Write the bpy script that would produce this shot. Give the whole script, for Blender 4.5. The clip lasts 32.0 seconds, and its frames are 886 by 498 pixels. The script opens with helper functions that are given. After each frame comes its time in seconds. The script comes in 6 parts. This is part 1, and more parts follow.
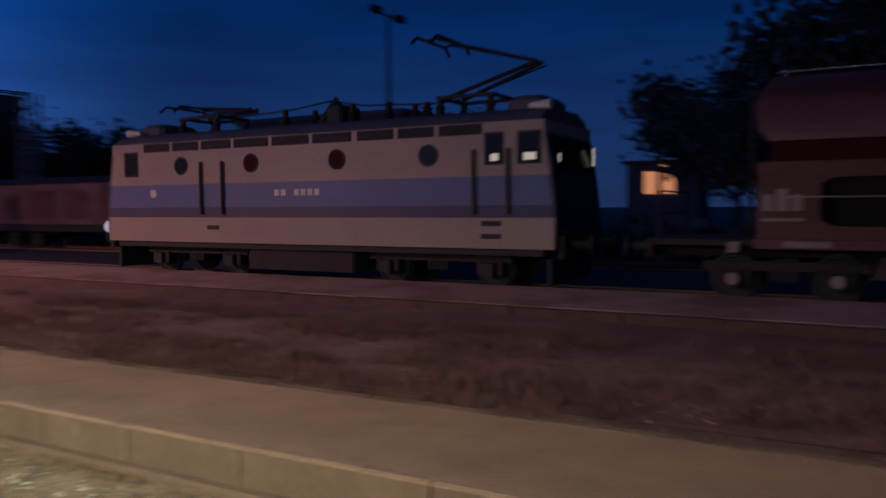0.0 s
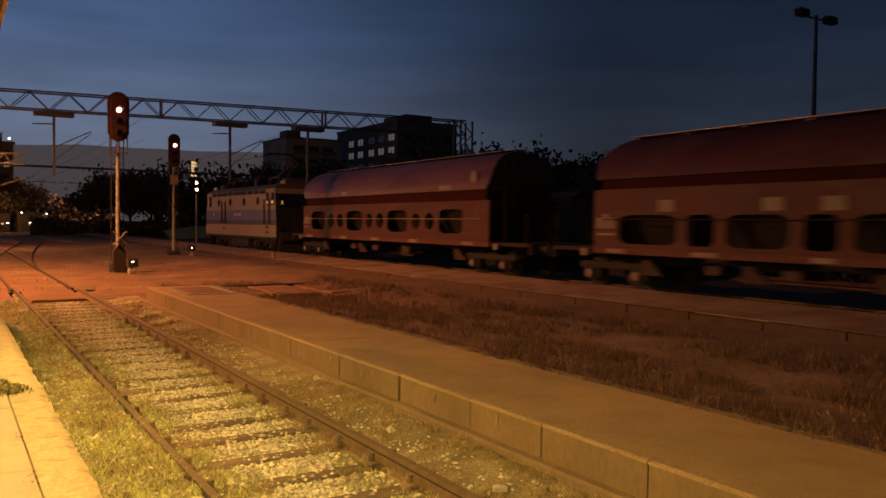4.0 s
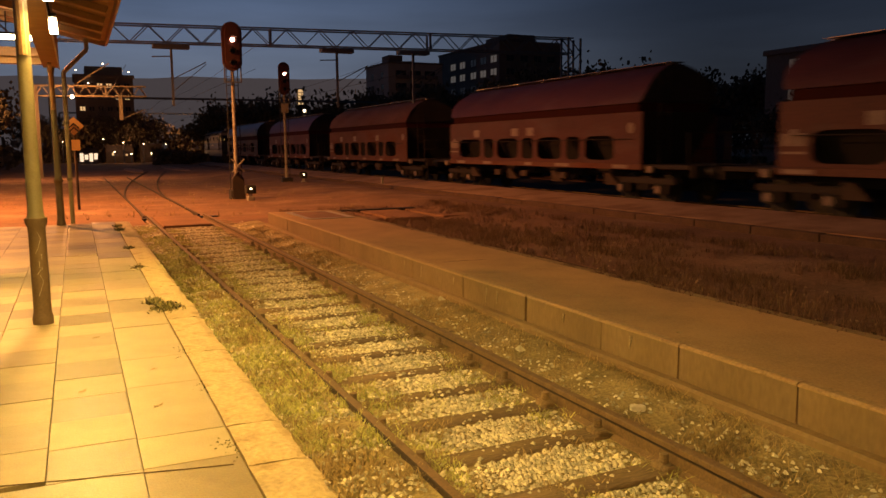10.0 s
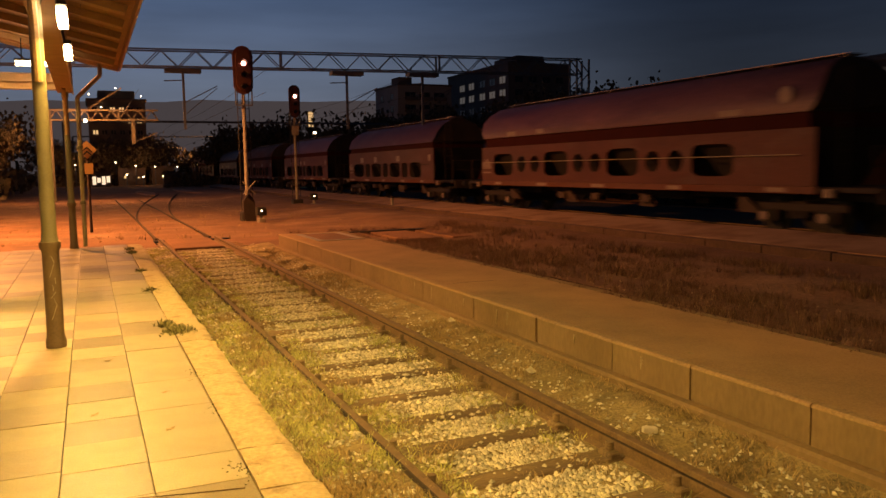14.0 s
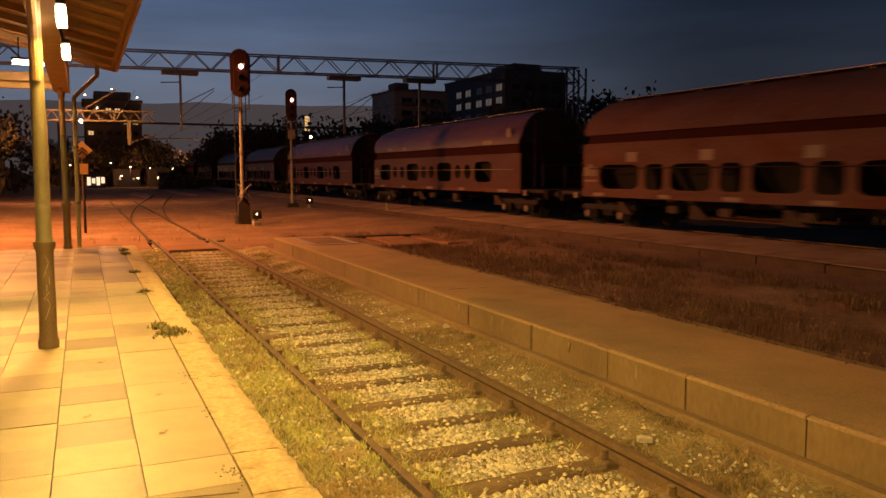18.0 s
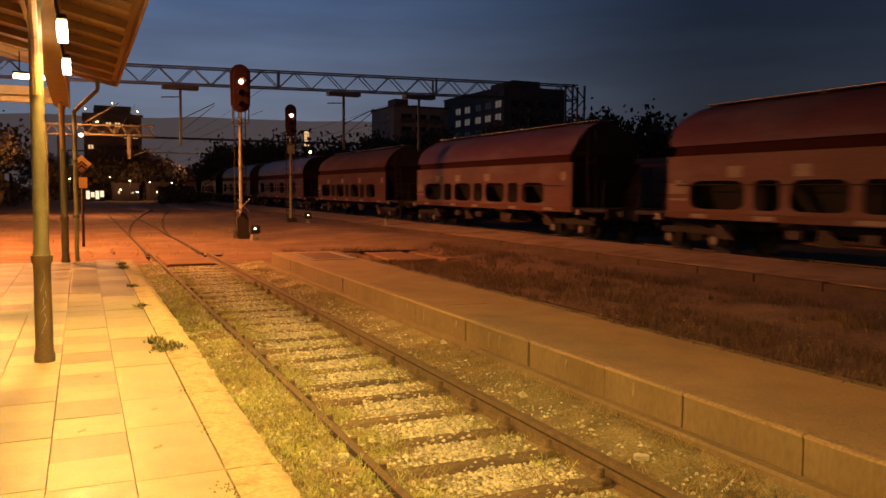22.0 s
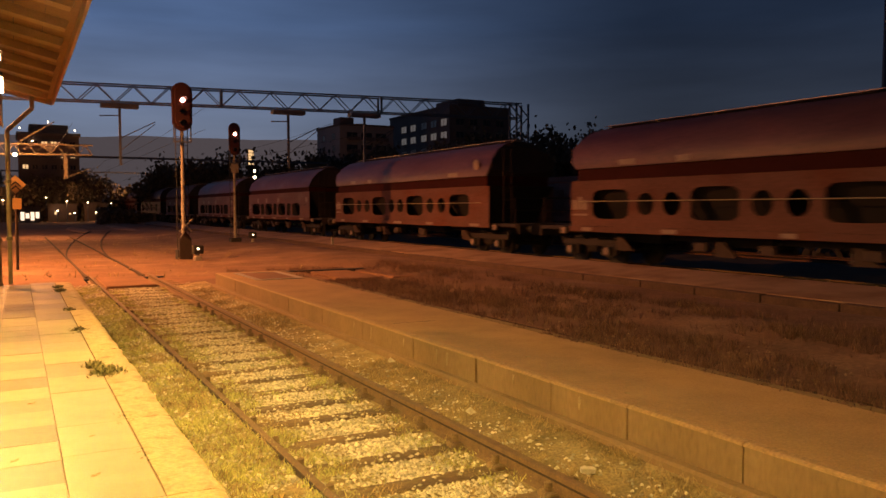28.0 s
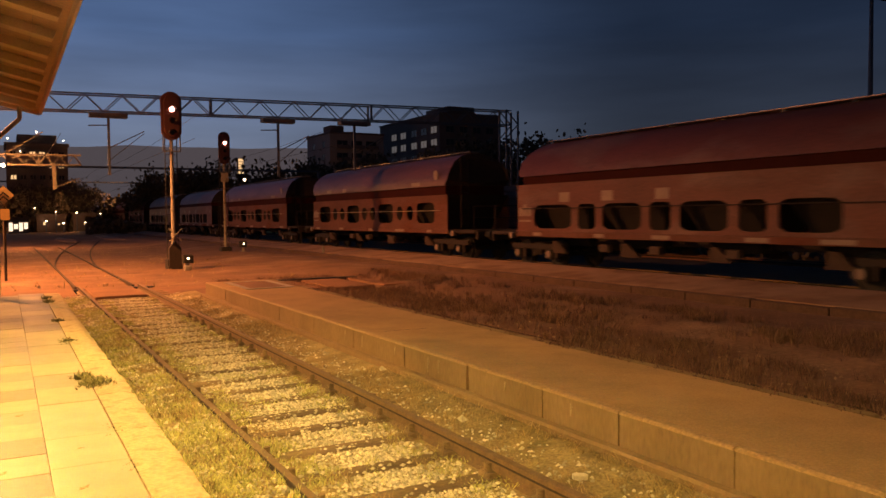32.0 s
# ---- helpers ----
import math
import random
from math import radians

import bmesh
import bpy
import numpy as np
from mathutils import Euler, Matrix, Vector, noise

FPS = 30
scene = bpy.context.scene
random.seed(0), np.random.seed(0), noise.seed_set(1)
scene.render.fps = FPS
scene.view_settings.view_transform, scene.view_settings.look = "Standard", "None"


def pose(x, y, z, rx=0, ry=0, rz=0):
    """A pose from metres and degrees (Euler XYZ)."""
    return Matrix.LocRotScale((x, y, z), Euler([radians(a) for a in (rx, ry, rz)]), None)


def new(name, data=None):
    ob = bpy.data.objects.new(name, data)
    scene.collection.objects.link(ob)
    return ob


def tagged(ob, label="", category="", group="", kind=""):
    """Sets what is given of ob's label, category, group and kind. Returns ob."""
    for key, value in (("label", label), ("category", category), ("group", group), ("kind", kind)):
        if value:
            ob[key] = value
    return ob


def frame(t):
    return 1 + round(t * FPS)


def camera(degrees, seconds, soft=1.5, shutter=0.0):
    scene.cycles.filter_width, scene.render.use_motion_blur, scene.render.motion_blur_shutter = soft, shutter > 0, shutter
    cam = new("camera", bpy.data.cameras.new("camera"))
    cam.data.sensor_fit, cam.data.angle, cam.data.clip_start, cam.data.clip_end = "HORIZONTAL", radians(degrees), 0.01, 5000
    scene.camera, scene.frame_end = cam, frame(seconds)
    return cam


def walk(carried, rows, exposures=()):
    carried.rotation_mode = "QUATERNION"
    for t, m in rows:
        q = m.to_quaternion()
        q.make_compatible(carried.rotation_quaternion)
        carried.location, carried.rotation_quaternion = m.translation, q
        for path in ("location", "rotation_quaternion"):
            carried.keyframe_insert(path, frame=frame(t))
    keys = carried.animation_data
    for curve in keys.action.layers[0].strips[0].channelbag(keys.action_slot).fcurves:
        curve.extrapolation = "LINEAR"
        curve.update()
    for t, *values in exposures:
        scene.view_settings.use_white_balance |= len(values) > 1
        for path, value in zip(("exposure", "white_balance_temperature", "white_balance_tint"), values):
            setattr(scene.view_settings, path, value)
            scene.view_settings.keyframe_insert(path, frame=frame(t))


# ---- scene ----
cam = camera(58.84, 32.0, soft=1.5, shutter=1.0)
PATH = [
    (0, pose(0.300, -0.175, 1.869, 86.91, 0.37, -61.16)),
    (0.5, pose(0.309, -0.149, 1.832, 87.76, -0.42, -52.63)),
    (1, pose(0.339, -0.114, 1.835, 87.24, -0.31, -45.80)),
    (1.5, pose(0.309, -0.120, 1.823, 87.64, -0.09, -41.30)),
    (2, pose(0.269, -0.124, 1.835, 87.64, -0.19, -37.43)),
    (2.5, pose(0.270, -0.112, 1.835, 87.59, -0.05, -35.15)),
    (3, pose(0.260, -0.103, 1.832, 87.70, -0.15, -33.99)),
    (3.5, pose(0.254, -0.100, 1.830, 87.82, -0.39, -33.06)),
    (5.5, pose(0.245, -0.076, 1.829, 88.90, -1.31, -30.11)),
    (6, pose(0.238, -0.048, 1.826, 87.59, -1.32, -28.73)),
    (6.5, pose(0.201, -0.010, 1.821, 85.34, -1.04, -26.91)),
    (7, pose(0.151, 0.020, 1.817, 84.51, -0.49, -25.75)),
    (7.5, pose(0.109, 0.027, 1.810, 84.07, -0.04, -25.19)),
    (8, pose(0.092, 0.019, 1.802, 83.71, 0.02, -24.96)),
    (9, pose(0.073, 0.069, 1.800, 83.23, 0.13, -24.71)),
    (10, pose(0.066, 0.050, 1.791, 82.62, 0.45, -24.92)),
    (11, pose(0.067, 0.043, 1.797, 82.90, 0.68, -24.72)),
    (12, pose(0.062, 0.048, 1.799, 83.09, 0.99, -24.40)),
    (13, pose(0.054, 0.035, 1.799, 83.72, 0.85, -24.31)),
    (14, pose(0.059, 0.034, 1.803, 84.12, 0.84, -24.23)),
    (14.5, pose(0.061, 0.041, 1.800, 84.33, 0.83, -24.21)),
    (16.5, pose(0.050, 0.040, 1.802, 84.58, 0.43, -24.58)),
    (17, pose(0.048, 0.041, 1.803, 84.63, 0.32, -24.54)),
    (18, pose(0.047, 0.058, 1.799, 84.57, -0.08, -24.56)),
    (19, pose(0.041, 0.052, 1.802, 84.76, -0.34, -24.35)),
    (20, pose(0.047, 0.057, 1.800, 85.05, -0.51, -24.20)),
    (21, pose(0.053, 0.052, 1.803, 85.40, -0.43, -24.24)),
    (22, pose(0.052, 0.047, 1.802, 85.72, -0.44, -24.64)),
    (23, pose(0.056, 0.046, 1.798, 85.73, -0.27, -25.44)),
    (24, pose(0.057, 0.045, 1.801, 85.91, -0.15, -26.12)),
    (25, pose(0.058, 0.046, 1.801, 86.19, -0.09, -26.75)),
    (25.5, pose(0.055, 0.045, 1.801, 86.28, -0.12, -27.10)),
    (27.5, pose(0.062, 0.036, 1.803, 86.82, 0.08, -28.13)),
    (28, pose(0.060, 0.033, 1.800, 87.02, 0.07, -28.51)),
    (29, pose(0.068, 0.055, 1.804, 87.22, 0.10, -28.93)),
    (30, pose(0.068, 0.044, 1.795, 87.25, 0.18, -28.88)),
    (31, pose(0.072, 0.038, 1.799, 87.31, 0.37, -29.02)),
    (32, pose(0.068, 0.031, 1.802, 87.55, 0.52, -29.18)),
]
# seconds, stops, kelvin, tint: the camera opens up and warms its picture in the first seconds
EXPOSURES = [(0, 0.98, 3900, 24), (0.6, 1.25, 4350, 12), (1.2, 1.5, 5050, 3), (2, 1.5, 6900, 1), (3.0, 1.0, 7900, 14), (6, 0.9, 8600, 20), (9, 0.87, 8800, 18), (13, 0.88, 9000, 18), (20, 1.0, 9100, 20), (25, 1.2, 8700, 20), (28, 1.26, 8500, 20), (32, 1.27, 8300, 20)]
walk(cam, PATH, EXPOSURES)

# ---------------------------------------------------------------- light
# dusk sky: pale towards the place of sunset, deep blue overhead and away from it
world = bpy.data.worlds.new("dusk_sky")
scene.world = world
world.use_nodes = True
wn, wl = world.node_tree.nodes, world.node_tree.links
wn.clear()


coord = wn.new("ShaderNodeTexCoord")
sep = wn.new("ShaderNodeSeparateXYZ")
wl.new(coord.outputs["Generated"], sep.inputs[0])
ramp = wn.new("ShaderNodeValToRGB")
wl.new(sep.outputs["Z"], ramp.inputs[0])
SKY = [(0.0, (0.060, 0.076, 0.116)), (0.10, (0.045, 0.072, 0.127)), (0.22, (0.022, 0.050, 0.118)), (0.45, (0.006, 0.020, 0.060)), (1.0, (0.003, 0.009, 0.028))]
while len(ramp.color_ramp.elements) < len(SKY):
    ramp.color_ramp.elements.new(0.5)
for el, (p, c) in zip(ramp.color_ramp.elements, SKY):
    el.position, el.color = p, (*c, 1)
# azimuth: brighter ahead-left, darker to the right
dot = wn.new("ShaderNodeVectorMath")
dot.operation = "DOT_PRODUCT"
dot.inputs[1].default_value = (-0.45, 0.89, 0.0)
wl.new(coord.outputs["Generated"], dot.inputs[0])
mr = wn.new("ShaderNodeMapRange")
mr.interpolation_type = "SMOOTHSTEP"
mr.inputs["From Min"].default_value, mr.inputs["From Max"].default_value = 0.30, 0.86
mr.inputs["To Min"].default_value, mr.inputs["To Max"].default_value = 0.20, 1.2
wl.new(dot.outputs["Value"], mr.inputs["Value"])
clouds = wn.new("ShaderNodeTexNoise")
clouds.inputs["Scale"].default_value, clouds.inputs["Detail"].default_value = 3.2, 5
cmap = wn.new("ShaderNodeMapping")
cmap.inputs["Scale"].default_value = (1, 1, 7)
wl.new(coord.outputs["Generated"], cmap.inputs[0])
wl.new(cmap.outputs[0], clouds.inputs["Vector"])
cr = wn.new("ShaderNodeMapRange")
cr.inputs["From Min"].default_value, cr.inputs["From Max"].default_value = 0.35, 0.7
cr.inputs["To Min"].default_value, cr.inputs["To Max"].default_value = 1.08, 0.78
wl.new(clouds.outputs[0], cr.inputs["Value"])
mul = wn.new("ShaderNodeMath")
mul.operation = "MULTIPLY"
wl.new(mr.outputs[0], mul.inputs[0])
wl.new(cr.outputs[0], mul.inputs[1])
bg = wn.new("ShaderNodeBackground")
wl.new(ramp.outputs[0], bg.inputs["Color"])
wl.new(mul.outputs[0], bg.inputs["Strength"])
wo = wn.new("ShaderNodeOutputWorld")
wl.new(bg.outputs[0], wo.inputs[0])

LAMP_YELLOW = (1.0, 0.70, 0.225)
TUBES = [1.0, 2.9, 4.75, 6.65, 8.53]
for ty in TUBES:
    d = bpy.data.lights.new("tube_light", "AREA")
    d.shape, d.size, d.size_y, d.energy, d.color = "RECTANGLE", 0.14, 0.5, 46, LAMP_YELLOW
    lamp = new("tube_light", d)
    lamp.matrix_world = pose(-0.05, ty, 2.90, 0, -30, 0)
# tubes across the end of the canopy
END_TUBES = [-1.62, -0.66]
for tx in END_TUBES:
    d = bpy.data.lights.new("tube_light", "AREA")
    d.shape, d.size, d.size_y, d.energy, d.color = "RECTANGLE", 0.6, 0.10, 9, LAMP_YELLOW
    lamp = new("tube_light", d)
    lamp.matrix_world = pose(0.97 * tx, 15.0, 3.57, -12, 0, 0)
# extra spot added beside the last front lamp to brighten the far platform
d = bpy.data.lights.new("tube_light", "SPOT")
d.energy, d.color, d.shadow_soft_size = 115, LAMP_YELLOW, 0.12
d.spot_size, d.spot_blend = radians(172), 0.25
lamp = new("tube_light", d)
lamp.matrix_world = pose(0.02, 8.9, 2.90)
# tall sodium lamps added unseen beside and behind the platform to light the yard
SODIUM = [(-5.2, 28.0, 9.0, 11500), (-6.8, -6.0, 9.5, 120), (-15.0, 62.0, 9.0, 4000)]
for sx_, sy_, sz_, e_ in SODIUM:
    d = bpy.data.lights.new("sodium_yard_fill", "SPOT")
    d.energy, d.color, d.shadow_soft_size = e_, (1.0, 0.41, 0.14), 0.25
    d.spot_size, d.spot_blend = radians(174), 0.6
    lamp = new("sodium_yard_fill", d)
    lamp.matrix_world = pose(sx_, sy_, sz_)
# lit lamps of the far yard
for sx_, sy_, sz_, e_ in [(0.1, 58.6, 4.9, 1100), (21.9, 139.3, 8.0, 2500), (6.8, 129.6, 3.1, 130), (-1.6, 132.6, 3.3, 130)]:
    d = bpy.data.lights.new("yard_light", "POINT")
    d.energy, d.color, d.shadow_soft_size = e_, (1.0, 0.45, 0.18), 0.15
    lamp = new("yard_light", d)
    lamp.matrix_world = pose(sx_, sy_, sz_)


# ---------------------------------------------------------------- materials
MATS = {}


def mat(name, base, rough=0.7, metal=0.0, var=0.25, scale=6.0, fine=60.0, bump=0.15, spot=None, spot_scale=2.0, spot_size=0.5, rnd=0.0, emit=None, power=0.0, dist=0.01, stretch=(1, 1, 1), spec=0.5):
    """A surface with a coarse and a fine variation, spots of a second colour, relief, and a change of tone from piece to piece."""
    m = bpy.data.materials.new(name)
    m.use_nodes = True
    nt = m.node_tree
    n, l = nt.nodes, nt.links
    b = n["Principled BSDF"]
    b.inputs["Roughness"].default_value, b.inputs["Metallic"].default_value = rough, metal
    b.inputs["Specular IOR Level"].default_value = spec
    tc = n.new("ShaderNodeTexCoord")
    mp = n.new("ShaderNodeMapping")
    mp.inputs["Scale"].default_value = stretch
    l.new(tc.outputs["Object"], mp.inputs[0])
    n1 = n.new("ShaderNodeTexNoise")
    n1.inputs["Scale"].default_value, n1.inputs["Detail"].default_value = scale, 6
    n2 = n.new("ShaderNodeTexNoise")
    n2.inputs["Scale"].default_value, n2.inputs["Detail"].default_value = fine, 3
    for k in (n1, n2):
        l.new(mp.outputs[0], k.inputs["Vector"])
    addv = n.new("ShaderNodeMath")
    addv.operation = "ADD"
    l.new(n1.outputs[0], addv.inputs[0])
    l.new(n2.outputs[0], addv.inputs[1])
    rg = n.new("ShaderNodeMapRange")
    rg.inputs["From Min"].default_value, rg.inputs["From Max"].default_value = 0.65, 1.35
    rg.inputs["To Min"].default_value, rg.inputs["To Max"].default_value = 1 - var, 1 + var
    l.new(addv.outputs[0], rg.inputs["Value"])
    fac = rg.outputs[0]
    if rnd:
        oi = n.new("ShaderNodeObjectInfo")
        r2 = n.new("ShaderNodeMapRange")
        r2.inputs["To Min"].default_value, r2.inputs["To Max"].default_value = 1 - rnd, 1 + rnd
        l.new(oi.outputs["Random"], r2.inputs["Value"])
        mm = n.new("ShaderNodeMath")
        mm.operation = "MULTIPLY"
        l.new(fac, mm.inputs[0])
        l.new(r2.outputs[0], mm.inputs[1])
        fac = mm.outputs[0]
    col = n.new("ShaderNodeMix")
    col.data_type = "RGBA"
    col.inputs[0].default_value = 0.0
    col.inputs[6].default_value = (*base, 1)
    col.inputs[7].default_value = (*(spot or base), 1)
    if spot:
        n3 = n.new("ShaderNodeTexNoise")
        n3.inputs["Scale"].default_value, n3.inputs["Detail"].default_value = spot_scale, 8
        l.new(mp.outputs[0], n3.inputs["Vector"])
        r3 = n.new("ShaderNodeMapRange")
        r3.inputs["From Min"].default_value, r3.inputs["From Max"].default_value = spot_size - 0.06, spot_size + 0.1
        l.new(n3.outputs[0], r3.inputs["Value"])
        l.new(r3.outputs[0], col.inputs[0])
    vm = n.new("ShaderNodeVectorMath")
    vm.operation = "SCALE"
    l.new(col.outputs[2], vm.inputs[0])
    l.new(fac, vm.inputs["Scale"])
    l.new(vm.outputs[0], b.inputs["Base Color"])
    if bump:
        bp = n.new("ShaderNodeBump")
        bp.inputs["Strength"].default_value, bp.inputs["Distance"].default_value = bump, dist
        l.new(addv.outputs[0], bp.inputs["Height"])
        l.new(bp.outputs[0], b.inputs["Normal"])
    if emit:
        b.inputs["Emission Color"].default_value, b.inputs["Emission Strength"].default_value = (*emit, 1), power
    MATS[name] = m
    return m


def leafy(name, base, rough=0.7):
    """Leaves and blades: each tuft its own tone."""
    m = mat(name, base, rough, var=0.3, scale=3, fine=20, bump=0)
    n, l = m.node_tree.nodes, m.node_tree.links
    b = n["Principled BSDF"]
    geo = n.new("ShaderNodeNewGeometry")
    r = n.new("ShaderNodeMapRange")
    r.inputs["To Min"].default_value, r.inputs["To Max"].default_value = 0.55, 1.5
    l.new(geo.outputs["Random Per Island"], r.inputs["Value"])
    old = b.inputs["Base Color"].links[0].from_socket
    v = n.new("ShaderNodeVectorMath")
    v.operation = "SCALE"
    l.new(old, v.inputs[0])
    l.new(r.outputs[0], v.inputs["Scale"])
    l.new(v.outputs[0], b.inputs["Base Color"])
    return m


earth = mat("rusty_earth", (0.175, 0.090, 0.056), 0.95, var=0.45, scale=0.9, fine=14, bump=0.6, spot=(0.23, 0.135, 0.09), spot_scale=0.35, spot_size=0.55, dist=0.03)
gravelbed = mat("gravel_bed", (0.31, 0.24, 0.13), 0.95, var=0.55, scale=5, fine=40, bump=0.8, spot=(0.235, 0.18, 0.09), spot_scale=1.6, spot_size=0.48, dist=0.03)
stone_m = leafy("ballast_stone", (0.53, 0.485, 0.37), 0.9)
stone_grey = leafy("dull_yard_stone", (0.30, 0.20, 0.13), 0.95)
rust = mat("rusty_steel", (0.24, 0.115, 0.06), 0.75, metal=0.35, var=0.4, scale=8, fine=50, bump=0.3)
# paints the shade under rail heads; also the far rails' dark colour
rail_dark = mat("shade_dark_rail", (0.045, 0.03, 0.02), 0.9, var=0.3, scale=8, fine=50, bump=0.2)
railtop = mat("worn_rail_head", (0.17, 0.107, 0.06), 0.7, metal=0.2, var=0.3, scale=10, fine=60, bump=0.1)
sleeper_m = mat("old_sleeper_wood", (0.19, 0.13, 0.075), 0.9, var=0.45, scale=7, fine=60, bump=0.7, rnd=0.25, stretch=(0.25, 1, 1), dist=0.02)
tile_m = mat("platform_tile", (0.215, 0.166, 0.093), 0.40, spec=0.35, var=0.24, scale=5, fine=110, bump=0.12, spot=(0.18, 0.132, 0.072), spot_scale=4.0, spot_size=0.57, rnd=0.22)
tile_pale = mat("pale_platform_tile", (0.315, 0.256, 0.153), 0.48, spec=0.35, var=0.2, scale=5, fine=110, bump=0.10, spot=(0.29, 0.225, 0.13), spot_scale=4.0, spot_size=0.6, rnd=0.14)
slab_m = mat("pale_slab", (0.335, 0.275, 0.168), 0.45, spec=0.35, var=0.16, scale=4, fine=110, bump=0.12, spot=(0.32, 0.25, 0.148), spot_scale=1.4, spot_size=0.62, rnd=0.07)
kerb_m = mat("rough_kerb_stone", (0.39, 0.295, 0.165), 0.75, var=0.3, scale=6, fine=38, bump=0.45, spot=(0.22, 0.15, 0.072), spot_scale=6.0, spot_size=0.59, rnd=0.10, dist=0.03)
grout_m = mat("dark_joint", (0.16, 0.11, 0.06), 0.95, var=0.3, scale=6, bump=0.2)
concrete_m = mat("island_concrete", (0.34, 0.205, 0.105), 0.9, var=0.22, scale=2.2, fine=60, bump=0.4, spot=(0.285, 0.175, 0.09), spot_scale=0.9, spot_size=0.56)
concrete_face = mat("dark_concrete_block", (0.215, 0.143, 0.076), 0.9, var=0.2, scale=3.2, fine=30, bump=0.35, spot=(0.18, 0.118, 0.060), spot_scale=1.6, spot_size=0.52, rnd=0.05, stretch=(1, 1, 0.4))
lip_m = mat("worn_concrete_lip", (0.34, 0.215, 0.115), 0.85, var=0.3, scale=5, fine=40, bump=0.4, spot=(0.27, 0.175, 0.09), spot_scale=5, spot_size=0.56)
lime_m = mat("limescale", (0.27, 0.20, 0.115), 0.9, var=0.4, scale=9, fine=60, bump=0.2)
boom_m = mat("pale_boom_paint", (0.13, 0.105, 0.075), 0.7, var=0.2, scale=3, bump=0.1)
asph = mat("worn_asphalt", (0.22, 0.105, 0.060), 0.92, var=0.3, scale=1.6, fine=50, bump=0.4, spot=(0.13, 0.065, 0.04), spot_scale=0.8, spot_size=0.55)
low_plat = mat("pale_low_platform", (0.35, 0.215, 0.15), 0.9, var=0.25, scale=1.8, fine=40, bump=0.3, spot=(0.24, 0.13, 0.08), spot_scale=0.7, spot_size=0.52)
grass_m = leafy("grass", (0.40, 0.395, 0.15))
weed_m = leafy("dry_weeds", (0.31, 0.22, 0.11))
tall_weed_m = leafy("dark_dry_weeds", (0.145, 0.074, 0.050))
straw_m = leafy("brown_straw", (0.23, 0.135, 0.082))
joint_weed_m = leafy("dark_joint_weed", (0.13, 0.115, 0.038))
leaf_m = leafy("tree_leaves", (0.095, 0.078, 0.052))
bark_m = mat("bark", (0.06, 0.045, 0.03), 0.95, bump=0.6)
paint_col = mat("cream_column_paint", (0.17, 0.145, 0.085), 0.5, var=0.15, scale=5, bump=0.1, spot=(0.12, 0.09, 0.05), spot_scale=3, spot_size=0.66)
pipe_m = mat("pale_pipe_paint", (0.33, 0.27, 0.17), 0.55, var=0.2, scale=5, bump=0.1)
paint_base = mat("brown_column_base", (0.17, 0.115, 0.07), 0.55, var=0.2, scale=6, bump=0.15)
roof_wood = mat("canopy_boards", (0.29, 0.155, 0.076), 0.7, var=0.25, scale=3, fine=40, bump=0.2, stretch=(0.3, 1, 1))
rafter_m = mat("canopy_rafter", (0.40, 0.245, 0.135), 0.7, var=0.2, scale=4, bump=0.15)
steel_grey = mat("galvanised_lattice", (0.085, 0.10, 0.135), 0.6, metal=0.3, var=0.2, scale=4, bump=0.1)
dark_steel = mat("black_steel", (0.025, 0.022, 0.020), 0.7, metal=0.2, var=0.3, scale=4, bump=0.2)
white_paint = mat("white_paint", (0.62, 0.56, 0.48), 0.6, var=0.15, scale=5, bump=0.1)
post_paint = mat("weathered_post_paint", (0.26, 0.235, 0.205), 0.7, var=0.3, scale=3, fine=25, bump=0.15, spot=(0.13, 0.10, 0.08), spot_scale=3, spot_size=0.55)
sig_red = mat("maroon_signal_housing", (0.045, 0.010, 0.010), 0.6, var=0.2, scale=4, bump=0.1)
lamp_red = mat("lit_red_lens", (0.8, 0.2, 0.2), emit=(1.0, 0.45, 0.40), power=9)
lamp_dome = mat("glowing_lamp_case", (0.7, 0.68, 0.6), emit=(1.0, 0.88, 0.66), power=0.10)
lamp_white = mat("lit_white_lens", (0.9, 0.9, 0.8), emit=(1.0, 0.86, 0.62), power=5)
tube_glow = mat("lit_tube", (0.9, 0.9, 0.8), emit=(1.0, 0.84, 0.55), power=12)
window_lit = mat("lit_window", (0.6, 0.6, 0.6), emit=(0.80, 0.80, 0.78), power=0.036)
# emission for the bright strips put on the cab windows
cab_glow = mat("cab_window_glow", (0.5, 0.45, 0.35), emit=(1.0, 0.64, 0.22), power=0.22)
window_dim = mat("dim_orange_window", (0.5, 0.4, 0.3), emit=(1.0, 0.30, 0.035), power=0.32)
window_bright = mat("bright_lit_window", (0.6, 0.6, 0.6), emit=(1.0, 0.86, 0.70), power=0.55)
window_warm = mat("warm_lit_window", (0.6, 0.6, 0.5), emit=(1.0, 0.70, 0.38), power=0.35)
sign_y = mat("faded_yellow_board", (0.50, 0.36, 0.17), 0.6, var=0.15, scale=5)
black_m = mat("black_paint", (0.02, 0.018, 0.016), 0.6, var=0.2)
wall_grey = mat("grey_render", (0.27, 0.235, 0.22), 0.9, var=0.15, scale=0.3, fine=4)
wall_dark = mat("dark_render", (0.13, 0.10, 0.092), 0.9, var=0.2, scale=0.3, fine=4)
edge_stone_m = mat("dark_edge_stone", (0.085, 0.046, 0.032), 0.9, var=0.35, scale=2, fine=20, bump=0.2)
glass_dark = mat("dark_glass", (0.010, 0.010, 0.012), 0.22, spec=0.3, var=0.1, bump=0)
